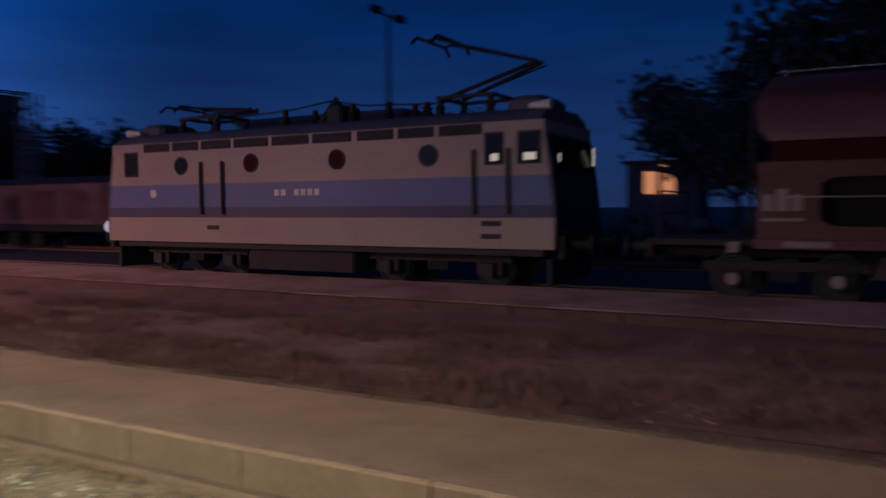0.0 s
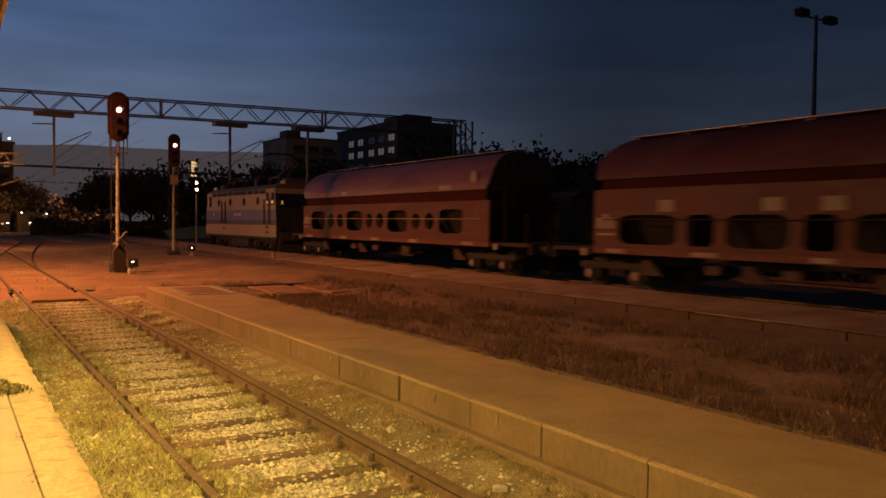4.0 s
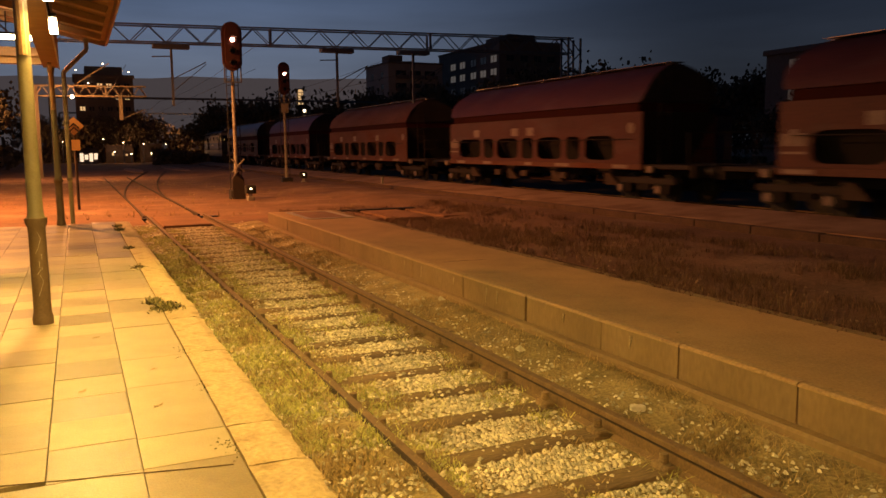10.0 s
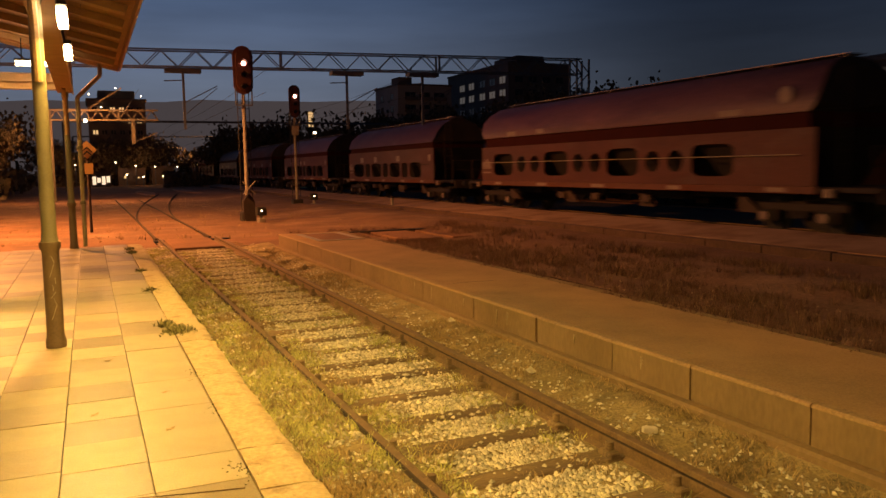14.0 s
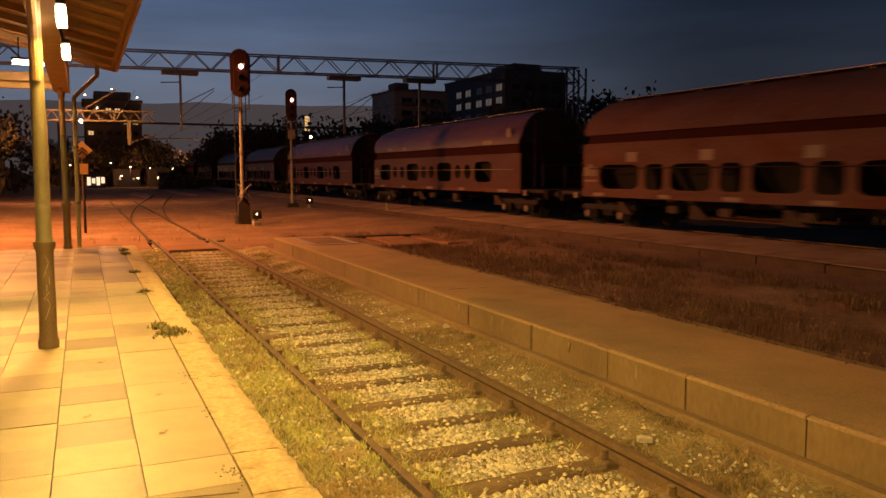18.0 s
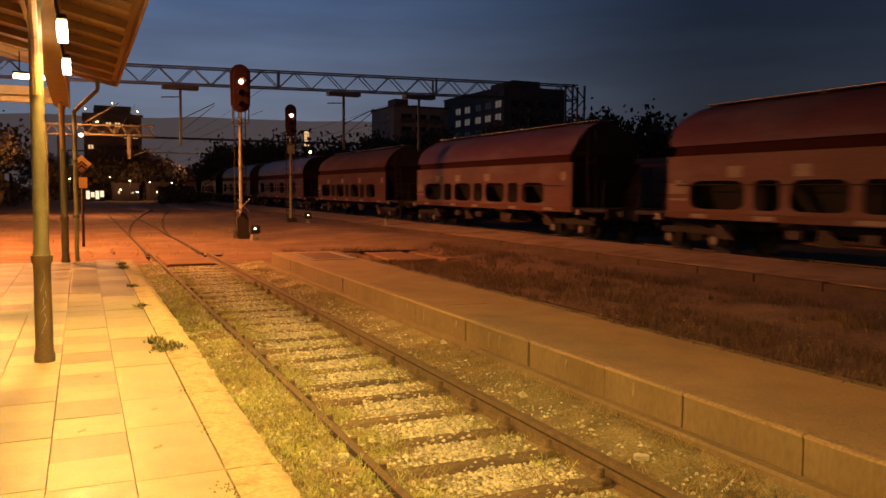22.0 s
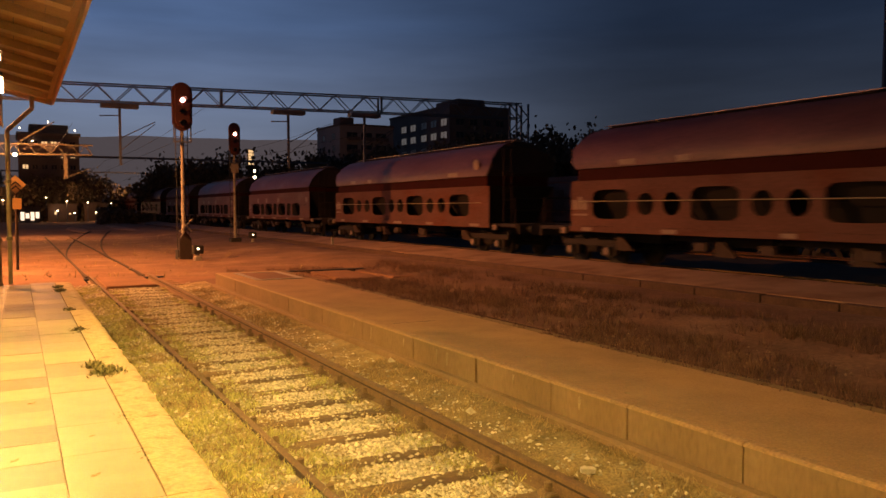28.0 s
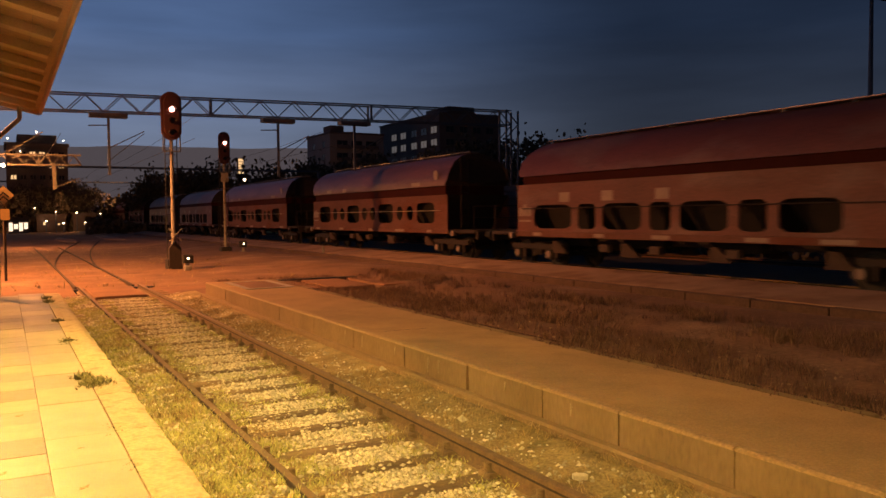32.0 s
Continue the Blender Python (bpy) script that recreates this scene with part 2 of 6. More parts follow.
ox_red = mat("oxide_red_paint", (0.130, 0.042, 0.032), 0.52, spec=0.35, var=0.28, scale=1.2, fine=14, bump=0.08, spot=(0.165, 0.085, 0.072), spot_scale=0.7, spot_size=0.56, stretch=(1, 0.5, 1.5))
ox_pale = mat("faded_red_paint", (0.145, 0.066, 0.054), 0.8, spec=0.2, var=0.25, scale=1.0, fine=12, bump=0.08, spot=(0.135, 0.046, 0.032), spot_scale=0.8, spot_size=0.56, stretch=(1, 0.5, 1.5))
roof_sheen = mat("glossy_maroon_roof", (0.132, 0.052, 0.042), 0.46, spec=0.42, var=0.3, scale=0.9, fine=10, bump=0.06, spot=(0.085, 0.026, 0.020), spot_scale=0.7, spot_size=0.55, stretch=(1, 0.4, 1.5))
# darker copy of the red: dimness of the early wagons put into colour
ox_dim = mat("dimmed_red_paint", (0.090, 0.025, 0.019), 0.55, spec=0.3, var=0.28, scale=1.2, fine=14, bump=0.08, spot=(0.11, 0.05, 0.042), spot_scale=0.8, spot_size=0.6, stretch=(1, 0.5, 1.5))
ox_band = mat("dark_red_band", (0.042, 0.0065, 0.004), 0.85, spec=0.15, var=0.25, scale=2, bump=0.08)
# grimy steel, which also carries shade painted on the wagon ends
ox_dark = mat("grimy_shaded_steel", (0.024, 0.014, 0.012), 0.8, var=0.35, scale=2, fine=20, bump=0.2)
# metal made paler to give the roof top its line of sheen
walkway_m = mat("pale_walkway_metal", (0.24, 0.18, 0.16), 0.4, metal=0.6, var=0.4, scale=1.2, fine=20, bump=0.1)
# near-black colour that paints shade into openings and recesses
recess_m = mat("recess_shade_steel", (0.014, 0.009, 0.008), 0.9, var=0.35, scale=2, fine=20, bump=0.2)
# ballast colour darkened to hold the shade beneath the wagons
ballast_dark = mat("shade_dark_ballast", (0.045, 0.034, 0.029), 0.95, var=0.4, scale=3, fine=30, bump=0.6, dist=0.03)
grey_panel = mat("pale_lettering_panel", (0.25, 0.175, 0.14), 0.6, var=0.25, scale=3, fine=20)
chute_m = mat("grimy_chute_steel", (0.065, 0.038, 0.029), 0.8, var=0.4, scale=3, fine=25, bump=0.2)
cream = mat("cream_loco_paint", (0.31, 0.225, 0.168), 0.45, var=0.12, scale=1.0, fine=12, bump=0.04, spot=(0.33, 0.235, 0.17), spot_scale=0.8, spot_size=0.62, stretch=(1, 0.6, 1.6))
blue = mat("blue_loco_paint", (0.095, 0.11, 0.25), 0.45, var=0.12, scale=1.0, fine=12, bump=0.04)
navy = mat("dark_blue_loco_paint", (0.045, 0.035, 0.085), 0.45, var=0.15, scale=1.0, fine=12, bump=0.04)
navy_black = mat("black_blue_surface", (0.012, 0.011, 0.022), 0.6, var=0.2, scale=1.5, fine=12, bump=0.04)
loco_roof = mat("grey_loco_roof", (0.085, 0.075, 0.075), 0.7, var=0.25, scale=1.5, fine=12, bump=0.1)


# ---------------------------------------------------------------- mesh helpers
class Shape:
    """Verts and faces gathered from simple solids."""

    def __init__(self):
        self.v, self.f = [], []

    def add(self, vs, fs):
        k = len(self.v)
        self.v += [tuple(p) for p in vs]
        self.f += [tuple(i + k for i in f) for f in fs]
        return self

    def box(self, x0, x1, y0, y1, z0, z1, c=0.0):
        """A box; c cuts its upright and top edges."""
        if c <= 0:
            vs = [(x, y, z) for z in (z0, z1) for y in (y0, y1) for x in (x0, x1)]
            return self.add(vs, [(0, 2, 3, 1), (4, 5, 7, 6), (0, 1, 5, 4), (2, 6, 7, 3), (0, 4, 6, 2), (1, 3, 7, 5)])
        ring = lambda d, z: [(x0 + d + c, y0 + d, z), (x1 - d - c, y0 + d, z), (x1 - d, y0 + d + c, z), (x1 - d, y1 - d - c, z), (x1 - d - c, y1 - d, z), (x0 + d + c, y1 - d, z), (x0 + d, y1 - d - c, z), (x0 + d, y0 + d + c, z)]
        vs = ring(0, z0) + ring(0, z1 - c) + ring(c, z1)
        fs = [tuple(range(7, -1, -1)), tuple(range(16, 24))]
        for k in (0, 8):
            fs += [(k + i, k + (i + 1) % 8, k + 8 + (i + 1) % 8, k + 8 + i) for i in range(8)]
        return self.add(vs, fs)

    def tube(self, a, b, r0, r1=None, n=10):
        """A round bar from a to b."""
        a, b = Vector(a), Vector(b)
        r1 = r0 if r1 is None else r1
        q = (b - a).to_track_quat("Z", "Y")
        vs = []
        for p, r in ((a, r0), (b, r1)):
            vs += [p + q @ Vector((r * math.cos(2 * math.pi * i / n), r * math.sin(2 * math.pi * i / n), 0)) for i in range(n)]
        fs = [(i, (i + 1) % n, n + (i + 1) % n, n + i) for i in range(n)]
        return self.add(vs, fs + [tuple(range(n - 1, -1, -1)), tuple(range(n, 2 * n))])

    def bar(self, a, b, w, h):
        """A square bar from a to b."""
        a, b = Vector(a), Vector(b)
        q = (b - a).to_track_quat("Z", "Y")
        vs = [p + q @ Vector((x, y, 0)) for p in (a, b) for x, y in ((-w / 2, -h / 2), (w / 2, -h / 2), (w / 2, h / 2), (-w / 2, h / 2))]
        return self.add(vs, [(0, 1, 5, 4), (1, 2, 6, 5), (2, 3, 7, 6), (3, 0, 4, 7), (3, 2, 1, 0), (4, 5, 6, 7)])

    def lathe(self, prof, n=16, at=(0, 0, 0)):
        """A turned form about z from (radius, height) pairs."""
        vs = [(at[0] + r * math.cos(2 * math.pi * i / n), at[1] + r * math.sin(2 * math.pi * i / n), at[2] + z) for r, z in prof for i in range(n)]
        fs = [(k * n + i, k * n + (i + 1) % n, (k + 1) * n + (i + 1) % n, (k + 1) * n + i) for k in range(len(prof) - 1) for i in range(n)]
        m = (len(prof) - 1) * n
        return self.add(vs, fs + [tuple(range(n - 1, -1, -1)), tuple(range(m, m + n))])

    def loft(self, prof, y0, y1, prof1=None):
        """A closed profile of (x, z) points carried from y0 to y1."""
        p1 = prof1 or prof
        n = len(prof)
        vs = [(x, y0, z) for x, z in prof] + [(x, y1, z) for x, z in p1]
        return self.add(vs, [(i, (i + 1) % n, n + (i + 1) % n, n + i) for i in range(n)] + [tuple(range(n - 1, -1, -1)), tuple(range(n, 2 * n))])

    def ring(self, x0, x1, z0, z1, t, y0, y1):
        """An upright rectangular frame of width t, facing y."""
        vs = [(x, y, z) for y in (y0, y1) for x, z in ((x0, z0), (x1, z0), (x1, z1), (x0, z1), (x0 + t, z0 + t), (x1 - t, z0 + t), (x1 - t, z1 - t), (x0 + t, z1 - t))]
        fs = []
        for i in range(4):
            j = (i + 1) % 4
            fs += [(i, j, 4 + j, 4 + i), (8 + i, 12 + i, 12 + j, 8 + j), (i, 8 + i, 8 + j, j), (4 + i, 4 + j, 12 + j, 12 + i)]
        return self.add(vs, fs)

    def holed(self, x, y0, y1, z0, z1, cy, cz, ry, rz, power=2.0, thick=0.03, n=24):
        """An upright plate at x with one rounded hole through it."""
        outer, inner = [], []
        for i in range(n):
            a = 2 * math.pi * (i + 0.5) / n
            c, s = math.cos(a), math.sin(a)
            k = (abs(c) ** power + abs(s) ** power) ** (-1 / power)
            inner.append((cy + ry * c * k, cz + rz * s * k))
            tx = ((y1 if c > 0 else y0) - cy) / c if abs(c) > 1e-6 else 1e9
            tz = ((z1 if s > 0 else z0) - cz) / s if abs(s) > 1e-6 else 1e9
            t = min(tx, tz)
            outer.append((cy + c * t, cz + s * t))
        corners = [(y1, z1), (y0, z1), (y0, z0), (y1, z0)]
        for cyy, czz in corners:
            j = min(range(n), key=lambda i: (outer[i][0] - cyy) ** 2 + (outer[i][1] - czz) ** 2)
            outer[j] = (cyy, czz)
        vs = [(x + d, y, z) for d in (0, thick) for ring in (outer, inner) for y, z in ring]
        fs = []
        for i in range(n):
            j = (i + 1) % n
            fs += [(i, n + i, n + j, j), (2 * n + i, 2 * n + j, 3 * n + j, 3 * n + i), (n + i, 3 * n + i, 3 * n + j, n + j)]
        return self.add(vs, fs)

    def turned(self, m, start=0):
        self.v = self.v[:start] + [tuple(m @ Vector(p)) for p in self.v[start:]]
        return self

    def mesh(self, name, material, smooth=False):
        me = bpy.data.meshes.new(name)
        me.from_pydata(self.v, [], self.f)
        me.materials.append(material)
        if smooth:
            for p in me.polygons:
                p.use_smooth = True
            me.set_sharp_from_angle(angle=radians(35))
        me.update()
        return me


def part(name, sh, material, parent=None, label="", smooth=False, at=None):
    """Links a shape, or a ready mesh, as one mesh object under a thing or a part."""
    ob = new(name, sh.mesh(name, material, smooth) if isinstance(sh, Shape) else sh)
    if parent:
        ob.parent = parent
    if at is not None:
        ob.matrix_basis = at
    if label:
        ob["label"] = label
    return ob


def thing(name, at, label, category, group="", kind=""):
    ob = new(name)
    ob.matrix_basis = at
    return tagged(ob, label, category, group, kind)


def solid(name, sh, material, label, category="", group="", kind="", smooth=False):
    return tagged(part(name, sh, material, smooth=smooth), label, category, group, kind)


rng = random.Random(7)


def blades(spots, h0, h1, w, lean=0.5, per=5):
    """Tufts of thin bent blades at the given (x, y, z) spots."""
    sh = Shape()
    for x, y, z in spots:
        for _ in range(per):
            a = rng.uniform(0, 2 * math.pi)
            h = rng.uniform(h0, h1)
            ox, oy = x + rng.gauss(0, 0.03), y + rng.gauss(0, 0.03)
            dx, dy = math.cos(a) * h * rng.uniform(0.1, lean), math.sin(a) * h * rng.uniform(0.1, lean)
            wx, wy = -math.sin(a) * w, math.cos(a) * w
            sh.add([(ox - wx, oy - wy, z), (ox + wx, oy + wy, z), (ox + dx * 0.5 + wx * 0.7, oy + dy * 0.5 + wy * 0.7, z + h * 0.6), (ox + dx * 0.5 - wx * 0.7, oy + dy * 0.5 - wy * 0.7, z + h * 0.6), (ox + dx, oy + dy, z + h)], [(0, 1, 2, 3), (3, 2, 4)])
    return sh


def stones(count, place, s0, s1):
    """Loose angular stones; place() gives (x, y, z)."""
    sh = Shape()
    for _ in range(count):
        x, y, z = place()
        s = rng.uniform(s0, s1)
        vs = [(x + px * s * rng.uniform(0.6, 1.25), y + py * s * rng.uniform(0.6, 1.25), z + pz * s * rng.uniform(0.5, 1.0)) for px, py, pz in ((1, 0.2, 0), (0.3, 1, 0.1), (-1, 0.3, 0), (-0.2, -1, 0.1), (0.15, 0.1, 0.85), (-0.35, 0.3, 0.7), (0, 0, -0.6))]
        sh.add(vs, [(0, 1, 4), (1, 5, 4), (1, 2, 5), (2, 3, 5), (3, 4, 5), (3, 0, 4), (1, 0, 6), (2, 1, 6), (3, 2, 6), (0, 3, 6)])
    return sh


# ---------------------------------------------------------------- ground
NEAR = 0.45      # top of the platform on which the camera stands
ISLE = 0.28      # top of the middle platform
EARTH = -0.22
g = Shape()
xs = [-900, -300, -120, -50, -20, -8, -3, 0, 1, 2, 3, 4, 5, 6, 7.5, 9, 10.5, 12, 13.5, 15, 17, 19, 22, 27, 35, 60, 120, 300, 900]
ys = [-700, -300, -120, -60, -30, -15, -8, -4, 0, 3, 6, 9, 12, 15, 18, 20, 22, 24, 26, 28, 31, 35, 40, 46, 54, 64, 80, 100, 140, 200, 300, 500, 900, 1800]
for y in ys:
    for x in xs:
        z = EARTH - 0.03 + 0.05 * noise.noise((x * 0.35, y * 0.35, 0.3))
        if y > 24.5 and x < 13 and y < 130:
            z += 0.09
        if 10 < x < 15:
            z += 0.13
        g.v.append((x, y, z))
nx = len(xs)
g.f = [(j * nx + i, j * nx + i + 1, (j + 1) * nx + i + 1, (j + 1) * nx + i) for j in range(len(ys) - 1) for i in range(nx - 1)]
solid("ground", g, earth, "rust-brown trodden earth and gravel of the station yard", kind="structure")

bed = Shape()
prof = [(0.80, -0.30), (0.95, -0.08), (1.40, -0.060), (1.60, -0.034), (1.705, -0.030), (1.745, -0.145), (2.5, -0.150), (3.35, -0.150), (3.65, -0.12), (4.0, -0.055), (4.22, -0.035), (4.22, -0.3)]
bed.loft(prof, -12, 20.36)
solid("ballast_bed", bed, gravelbed, "gravel bed between the two platforms, pale stone and weeds", "gravel", kind="structure")


# dark strip added for the shade under the train
yard_bed = Shape().loft([(15.52, -0.3), (15.6, -0.13), (19.4, -0.13), (19.9, -0.19), (23.4, -0.19), (23.9, -0.13), (27.2, -0.13), (27.6, -0.3)], -70, 140)
solid("goods_track_ballast", yard_bed, ballast_dark, "ballast under the goods tracks, darkened for the shade beneath wagons", "ballast", kind="structure")


# ---------------------------------------------------------------- tracks
def rail_shape(y0, y1, path=None):
    """A flat-bottomed rail with head, web and foot; path(y) gives its sideways place."""
    prof = [(-0.062, -0.160), (0.062, -0.160), (0.062, -0.148), (0.014, -0.130), (0.011, -0.066), (0.009, -0.050), (0.034, -0.036), (0.034, -0.004), (0.028, 0.0), (-0.028, 0.0), (-0.034, -0.004), (-0.034, -0.036), (-0.009, -0.050), (-0.011, -0.066), (-0.014, -0.130), (-0.062, -0.148)]
    sh = Shape()
    steps = 1 if path is None else max(2, int((y1 - y0) / 1.2))
    n = len(prof)
    for i in range(steps + 1):
        y = y0 + (y1 - y0) * i / steps
        dx = path(y) if path else 0
        sh.v += [(x + dx, y, z) for x, z in prof]
    sh.f = [(k * n + i, k * n + (i + 1) % n, (k + 1) * n + (i + 1) % n, (k + 1) * n + i) for k in range(steps) for i in range(n)]
    sh.f += [tuple(range(n - 1, -1, -1)), tuple(range(steps * n, steps * n + n))]
    return sh


def track(name, xc, y0, y1, label, sleepers=(), z=0.0, path=None, head=None):
    t = thing(name, pose(xc, 0, z), label, "railway track", "tracks of the station")
    for dx in (-0.75, 0.75):
        rl_ = part("rail", rail_shape(y0, y1, path), head or rust, t, at=pose(dx, 0, 0))
        # shade below the head, and on the left rail's side, painted dark
        rl_.data.materials.append(rail_dark)
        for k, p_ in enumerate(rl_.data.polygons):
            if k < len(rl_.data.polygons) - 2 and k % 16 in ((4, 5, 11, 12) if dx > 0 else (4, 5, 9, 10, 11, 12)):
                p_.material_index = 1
    me = {}
    for y in sleepers:
        k = rng.randrange(4)
        if k not in me:
            s = Shape().box(-1.27, 1.27, -0.105, 0.105, -0.27, -0.134, 0.012)
            s.v = [(x, yy + 0.012 * math.sin(5 * x + k), zz + (0.006 * math.sin(3 * x + 2 * k) if zz > -0.2 else 0)) for x, yy, zz in s.v]
            me[k] = s.mesh("sleeper", sleeper_m)
        part("sleeper", me[k], sleeper_m, t, at=pose((path(y) if path else 0) + rng.uniform(-0.03, 0.03), y, 0, 0, 0, rng.uniform(-1.2, 1.2)))
    fast = Shape().box(-0.045, 0.045, -0.075, 0.075, -0.15, -0.095, 0.012)
    fast.tube((0, 0, -0.115), (0, 0, -0.035), 0.028, n=8)
    clip = fast.mesh("rail_clip", sleeper_m)
    for y in sleepers:
        if 1 < y < 16:
            for dx in (-0.75, 0.75):
                for sx in (-0.1, 0.1) if dx > 0 else (0.1,):
                    part("rail_clip", clip, rust, t, at=pose(dx + sx, y, 0))
    return t


near_sleepers = [-6 + 0.64 * i + rng.uniform(-0.03, 0.03) for i in range(45)]
track("platform_track", 2.5, -12, 23.0, "rusty track on worn timber sleepers between the platforms", near_sleepers, head=railtop)
track("yard_track", 2.5, 24.0, 60, "rusty track running on past the platforms over the yard", (), head=rail_dark, z=-0.10)
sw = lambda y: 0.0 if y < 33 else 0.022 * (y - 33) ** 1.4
track("turnout_branch", 2.5, 33, 74, "rusty branch of a turnout leaving the platform track", (), z=-0.11, path=sw, head=rail_dark)
track("overgrown_track", 8.6, -14, 90, "rusty track sunk in dry weeds beside the middle platform", (), z=-0.24)
track("main_track", 17.2, -270, 330, "main track on which the goods train runs", [-6 + 0.62 * i for i in range(90)], head=railtop)


# ---------------------------------------------------------------- platform with the canopy
PX = 0.91        # its edge towards the track
PEND = 16.05     # its far end
p = Shape().box(-9, PX - 0.02, -14, PEND - 0.02, -0.4, NEAR - 0.055)
platform = solid("platform", p, grout_m, "tiled station platform with a rough stone kerb", "platform", kind="structure")

# middle platform of concrete blocks
isle = thing("middle_platform", pose(0, 0, 0), "low concrete platform between the tracks, edge blocks darker with limescale runs", "platform", kind="structure")
part("surface", Shape().box(4.262, 5.66, -14, 18.9, -0.35, ISLE - 0.003, 0.004), concrete_m, isle, "worn sandy concrete surface")
edges = [-13.9, -11.4, -9.0, -6.6, -4.2, -1.9, 0.4, 2.05, 3.52, 4.62, 5.62, 6.9, 8.35, 9.9, 11.5, 13.2, 15.1, 17.0, 18.9]
for a, b in zip(edges, edges[1:]):
    # edge blocks coloured darker than the top surface
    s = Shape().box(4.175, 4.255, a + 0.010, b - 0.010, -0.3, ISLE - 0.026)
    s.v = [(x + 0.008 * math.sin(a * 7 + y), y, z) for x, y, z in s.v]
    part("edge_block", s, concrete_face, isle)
    nseg = 12
    lp = Shape()
    for k in range(nseg):
        u, v_ = a + 0.006 + (b - a - 0.012) * k / nseg, a + 0.006 + (b - a - 0.012) * (k + 1) / nseg
        c0, c1 = [0.010 * noise.noise((q * 3.1, 4.4, 0)) + 0.006 * noise.noise((q * 11, 1.4, 0)) for q in (u, v_)]
        lp.loft([(4.165 + c0, ISLE - 0.024), (4.26, ISLE - 0.024), (4.26, ISLE), (4.19 + c0, ISLE), (4.168 + c0, ISLE - 0.012)], u, v_, [(4.165 + c1, ISLE - 0.024), (4.26, ISLE - 0.024), (4.26, ISLE), (4.19 + c1, ISLE), (4.168 + c1, ISLE - 0.012)])
    part("lip", lp, lip_m, isle, "paler worn lip along the edge")
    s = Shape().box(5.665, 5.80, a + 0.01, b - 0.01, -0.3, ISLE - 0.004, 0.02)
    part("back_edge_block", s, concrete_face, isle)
for y_, w_, h_ in ((5.2, 0.05, 0.10), (7.5, 0.06, 0.13), (7.75, 0.04, 0.16), (8.6, 0.05, 0.09), (6.2, 0.035, 0.08), (9.6, 0.05, 0.15), (10.2, 0.04, 0.12)):
    st = Shape()
    for k in range(4):
        dy = 0.004 * k
        st.box(4.166, 4.176 + 0.008 * math.sin(y_), y_ + dy - w_ * 0.07 * (5 - k), y_ + dy + w_ * 0.07 * (5 - k), 0.22 - h_ * (k + 1) / 4 - 0.01, 0.22 - h_ * k / 4)
    part("lime_stain", st, lime_m, isle, "pale limescale run on the edge")
cover = Shape().box(4.62, 5.42, 16.6, 18.35, ISLE - 0.02, ISLE + 0.004)
part("pit_cover", cover, asph, isle, "dark flat pit cover")
fr = Shape()
for x0, x1, y0, y1 in ((4.48, 5.56, 16.46, 16.6), (4.48, 5.56, 18.35, 18.47), (4.48, 4.62, 16.6, 18.35), (5.42, 5.56, 16.6, 18.35)):
    fr.box(x0, x1, y0, y1, ISLE - 0.02, ISLE + 0.010)
part("pit_frame", fr, slab_m, isle, "pale concrete frame of the pit cover")
cr = Shape()
for y in (9.4,):
    x = 4.4
    while x < 5.6:
        x2, y2 = x + 0.16, y + rng.uniform(-0.05, 0.05)
        cr.bar((x, y, ISLE - 0.003), (x2, y2, ISLE - 0.004), 0.004, 0.006)
        x, y = x2, y2
        if rng.random() < 0.12:
            break
part("cracks", cr, black_m, isle, "thin dark cracks")

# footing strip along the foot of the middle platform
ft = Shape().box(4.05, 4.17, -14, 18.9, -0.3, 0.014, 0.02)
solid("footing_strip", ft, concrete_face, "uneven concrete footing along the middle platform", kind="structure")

# foot crossing beyond the platform ends
cross = Shape()
for x0, x1 in ((-6.0, 1.60), (1.92, 3.10), (3.42, 7.70), (8.0, 9.2), (9.5, 12.4)):
    cross.box(x0, x1, 20.4, 23.3, -0.30, -0.075 if x0 < 3 else -0.15, 0.02)
solid("foot_crossing", cross, asph, "worn asphalt foot crossing over the tracks", kind="structure")
# solid dark bars take the place of the gaps' darkness
gaps = Shape()
for x0, x1 in ((1.4, 3.7), (7.3, 9.9)):
    gaps.box(x0, x1, 23.33, 23.62, -0.24, -0.12)
solid("crossing_edge", gaps, dark_steel, "dark bar standing for the open gap along the foot crossing", kind="structure")

# pale sandy strips between the far tracks
for x0, x1, y0_, y1_ in ((8.3, 10.1, 74, 95), (4.2, 5.6, 70, 88)):
    sp = Shape()
    for k in range(14):
        a0, a1 = k / 14, (k + 1) / 14
        w0, w1 = [math.sin(math.pi * min(0.97, max(0.03, q))) ** 0.5 * (x1 - x0) / 2 + 0.15 * noise.noise((q * 9, x0, 0)) for q in (a0, a1)]
        cx0 = (x0 + x1) / 2
        ya, yb = y0_ + (y1_ - y0_) * a0, y0_ + (y1_ - y0_) * a1
        sp.add([(cx0 - w0, ya, -0.09), (cx0 + w0, ya, -0.09), (cx0 + w1, yb, -0.09), (cx0 - w1, yb, -0.09), (cx0 - w0, ya, -0.3), (cx0 + w0, ya, -0.3), (cx0 + w1, yb, -0.3), (cx0 - w1, yb, -0.3)], [(0, 1, 2, 3), (0, 4, 5, 1), (1, 5, 6, 2), (3, 2, 6, 7), (0, 3, 7, 4)])
    solid("sandy_strip", sp, low_plat, "pale sandy strip between the far tracks", kind="structure")

# low pale platform beside the main track
lowp = thing("low_platform", pose(0, 0, 0), "low pale platform strip beside the main track", "platform", kind="structure")
part("surface", Shape().loft([(13.52, -0.3), (15.5, -0.3), (15.5, 0.19), (15.4, 0.20), (13.6, 0.06), (13.52, 0.05)], -60, 120), low_plat, lowp)
y = -24.0
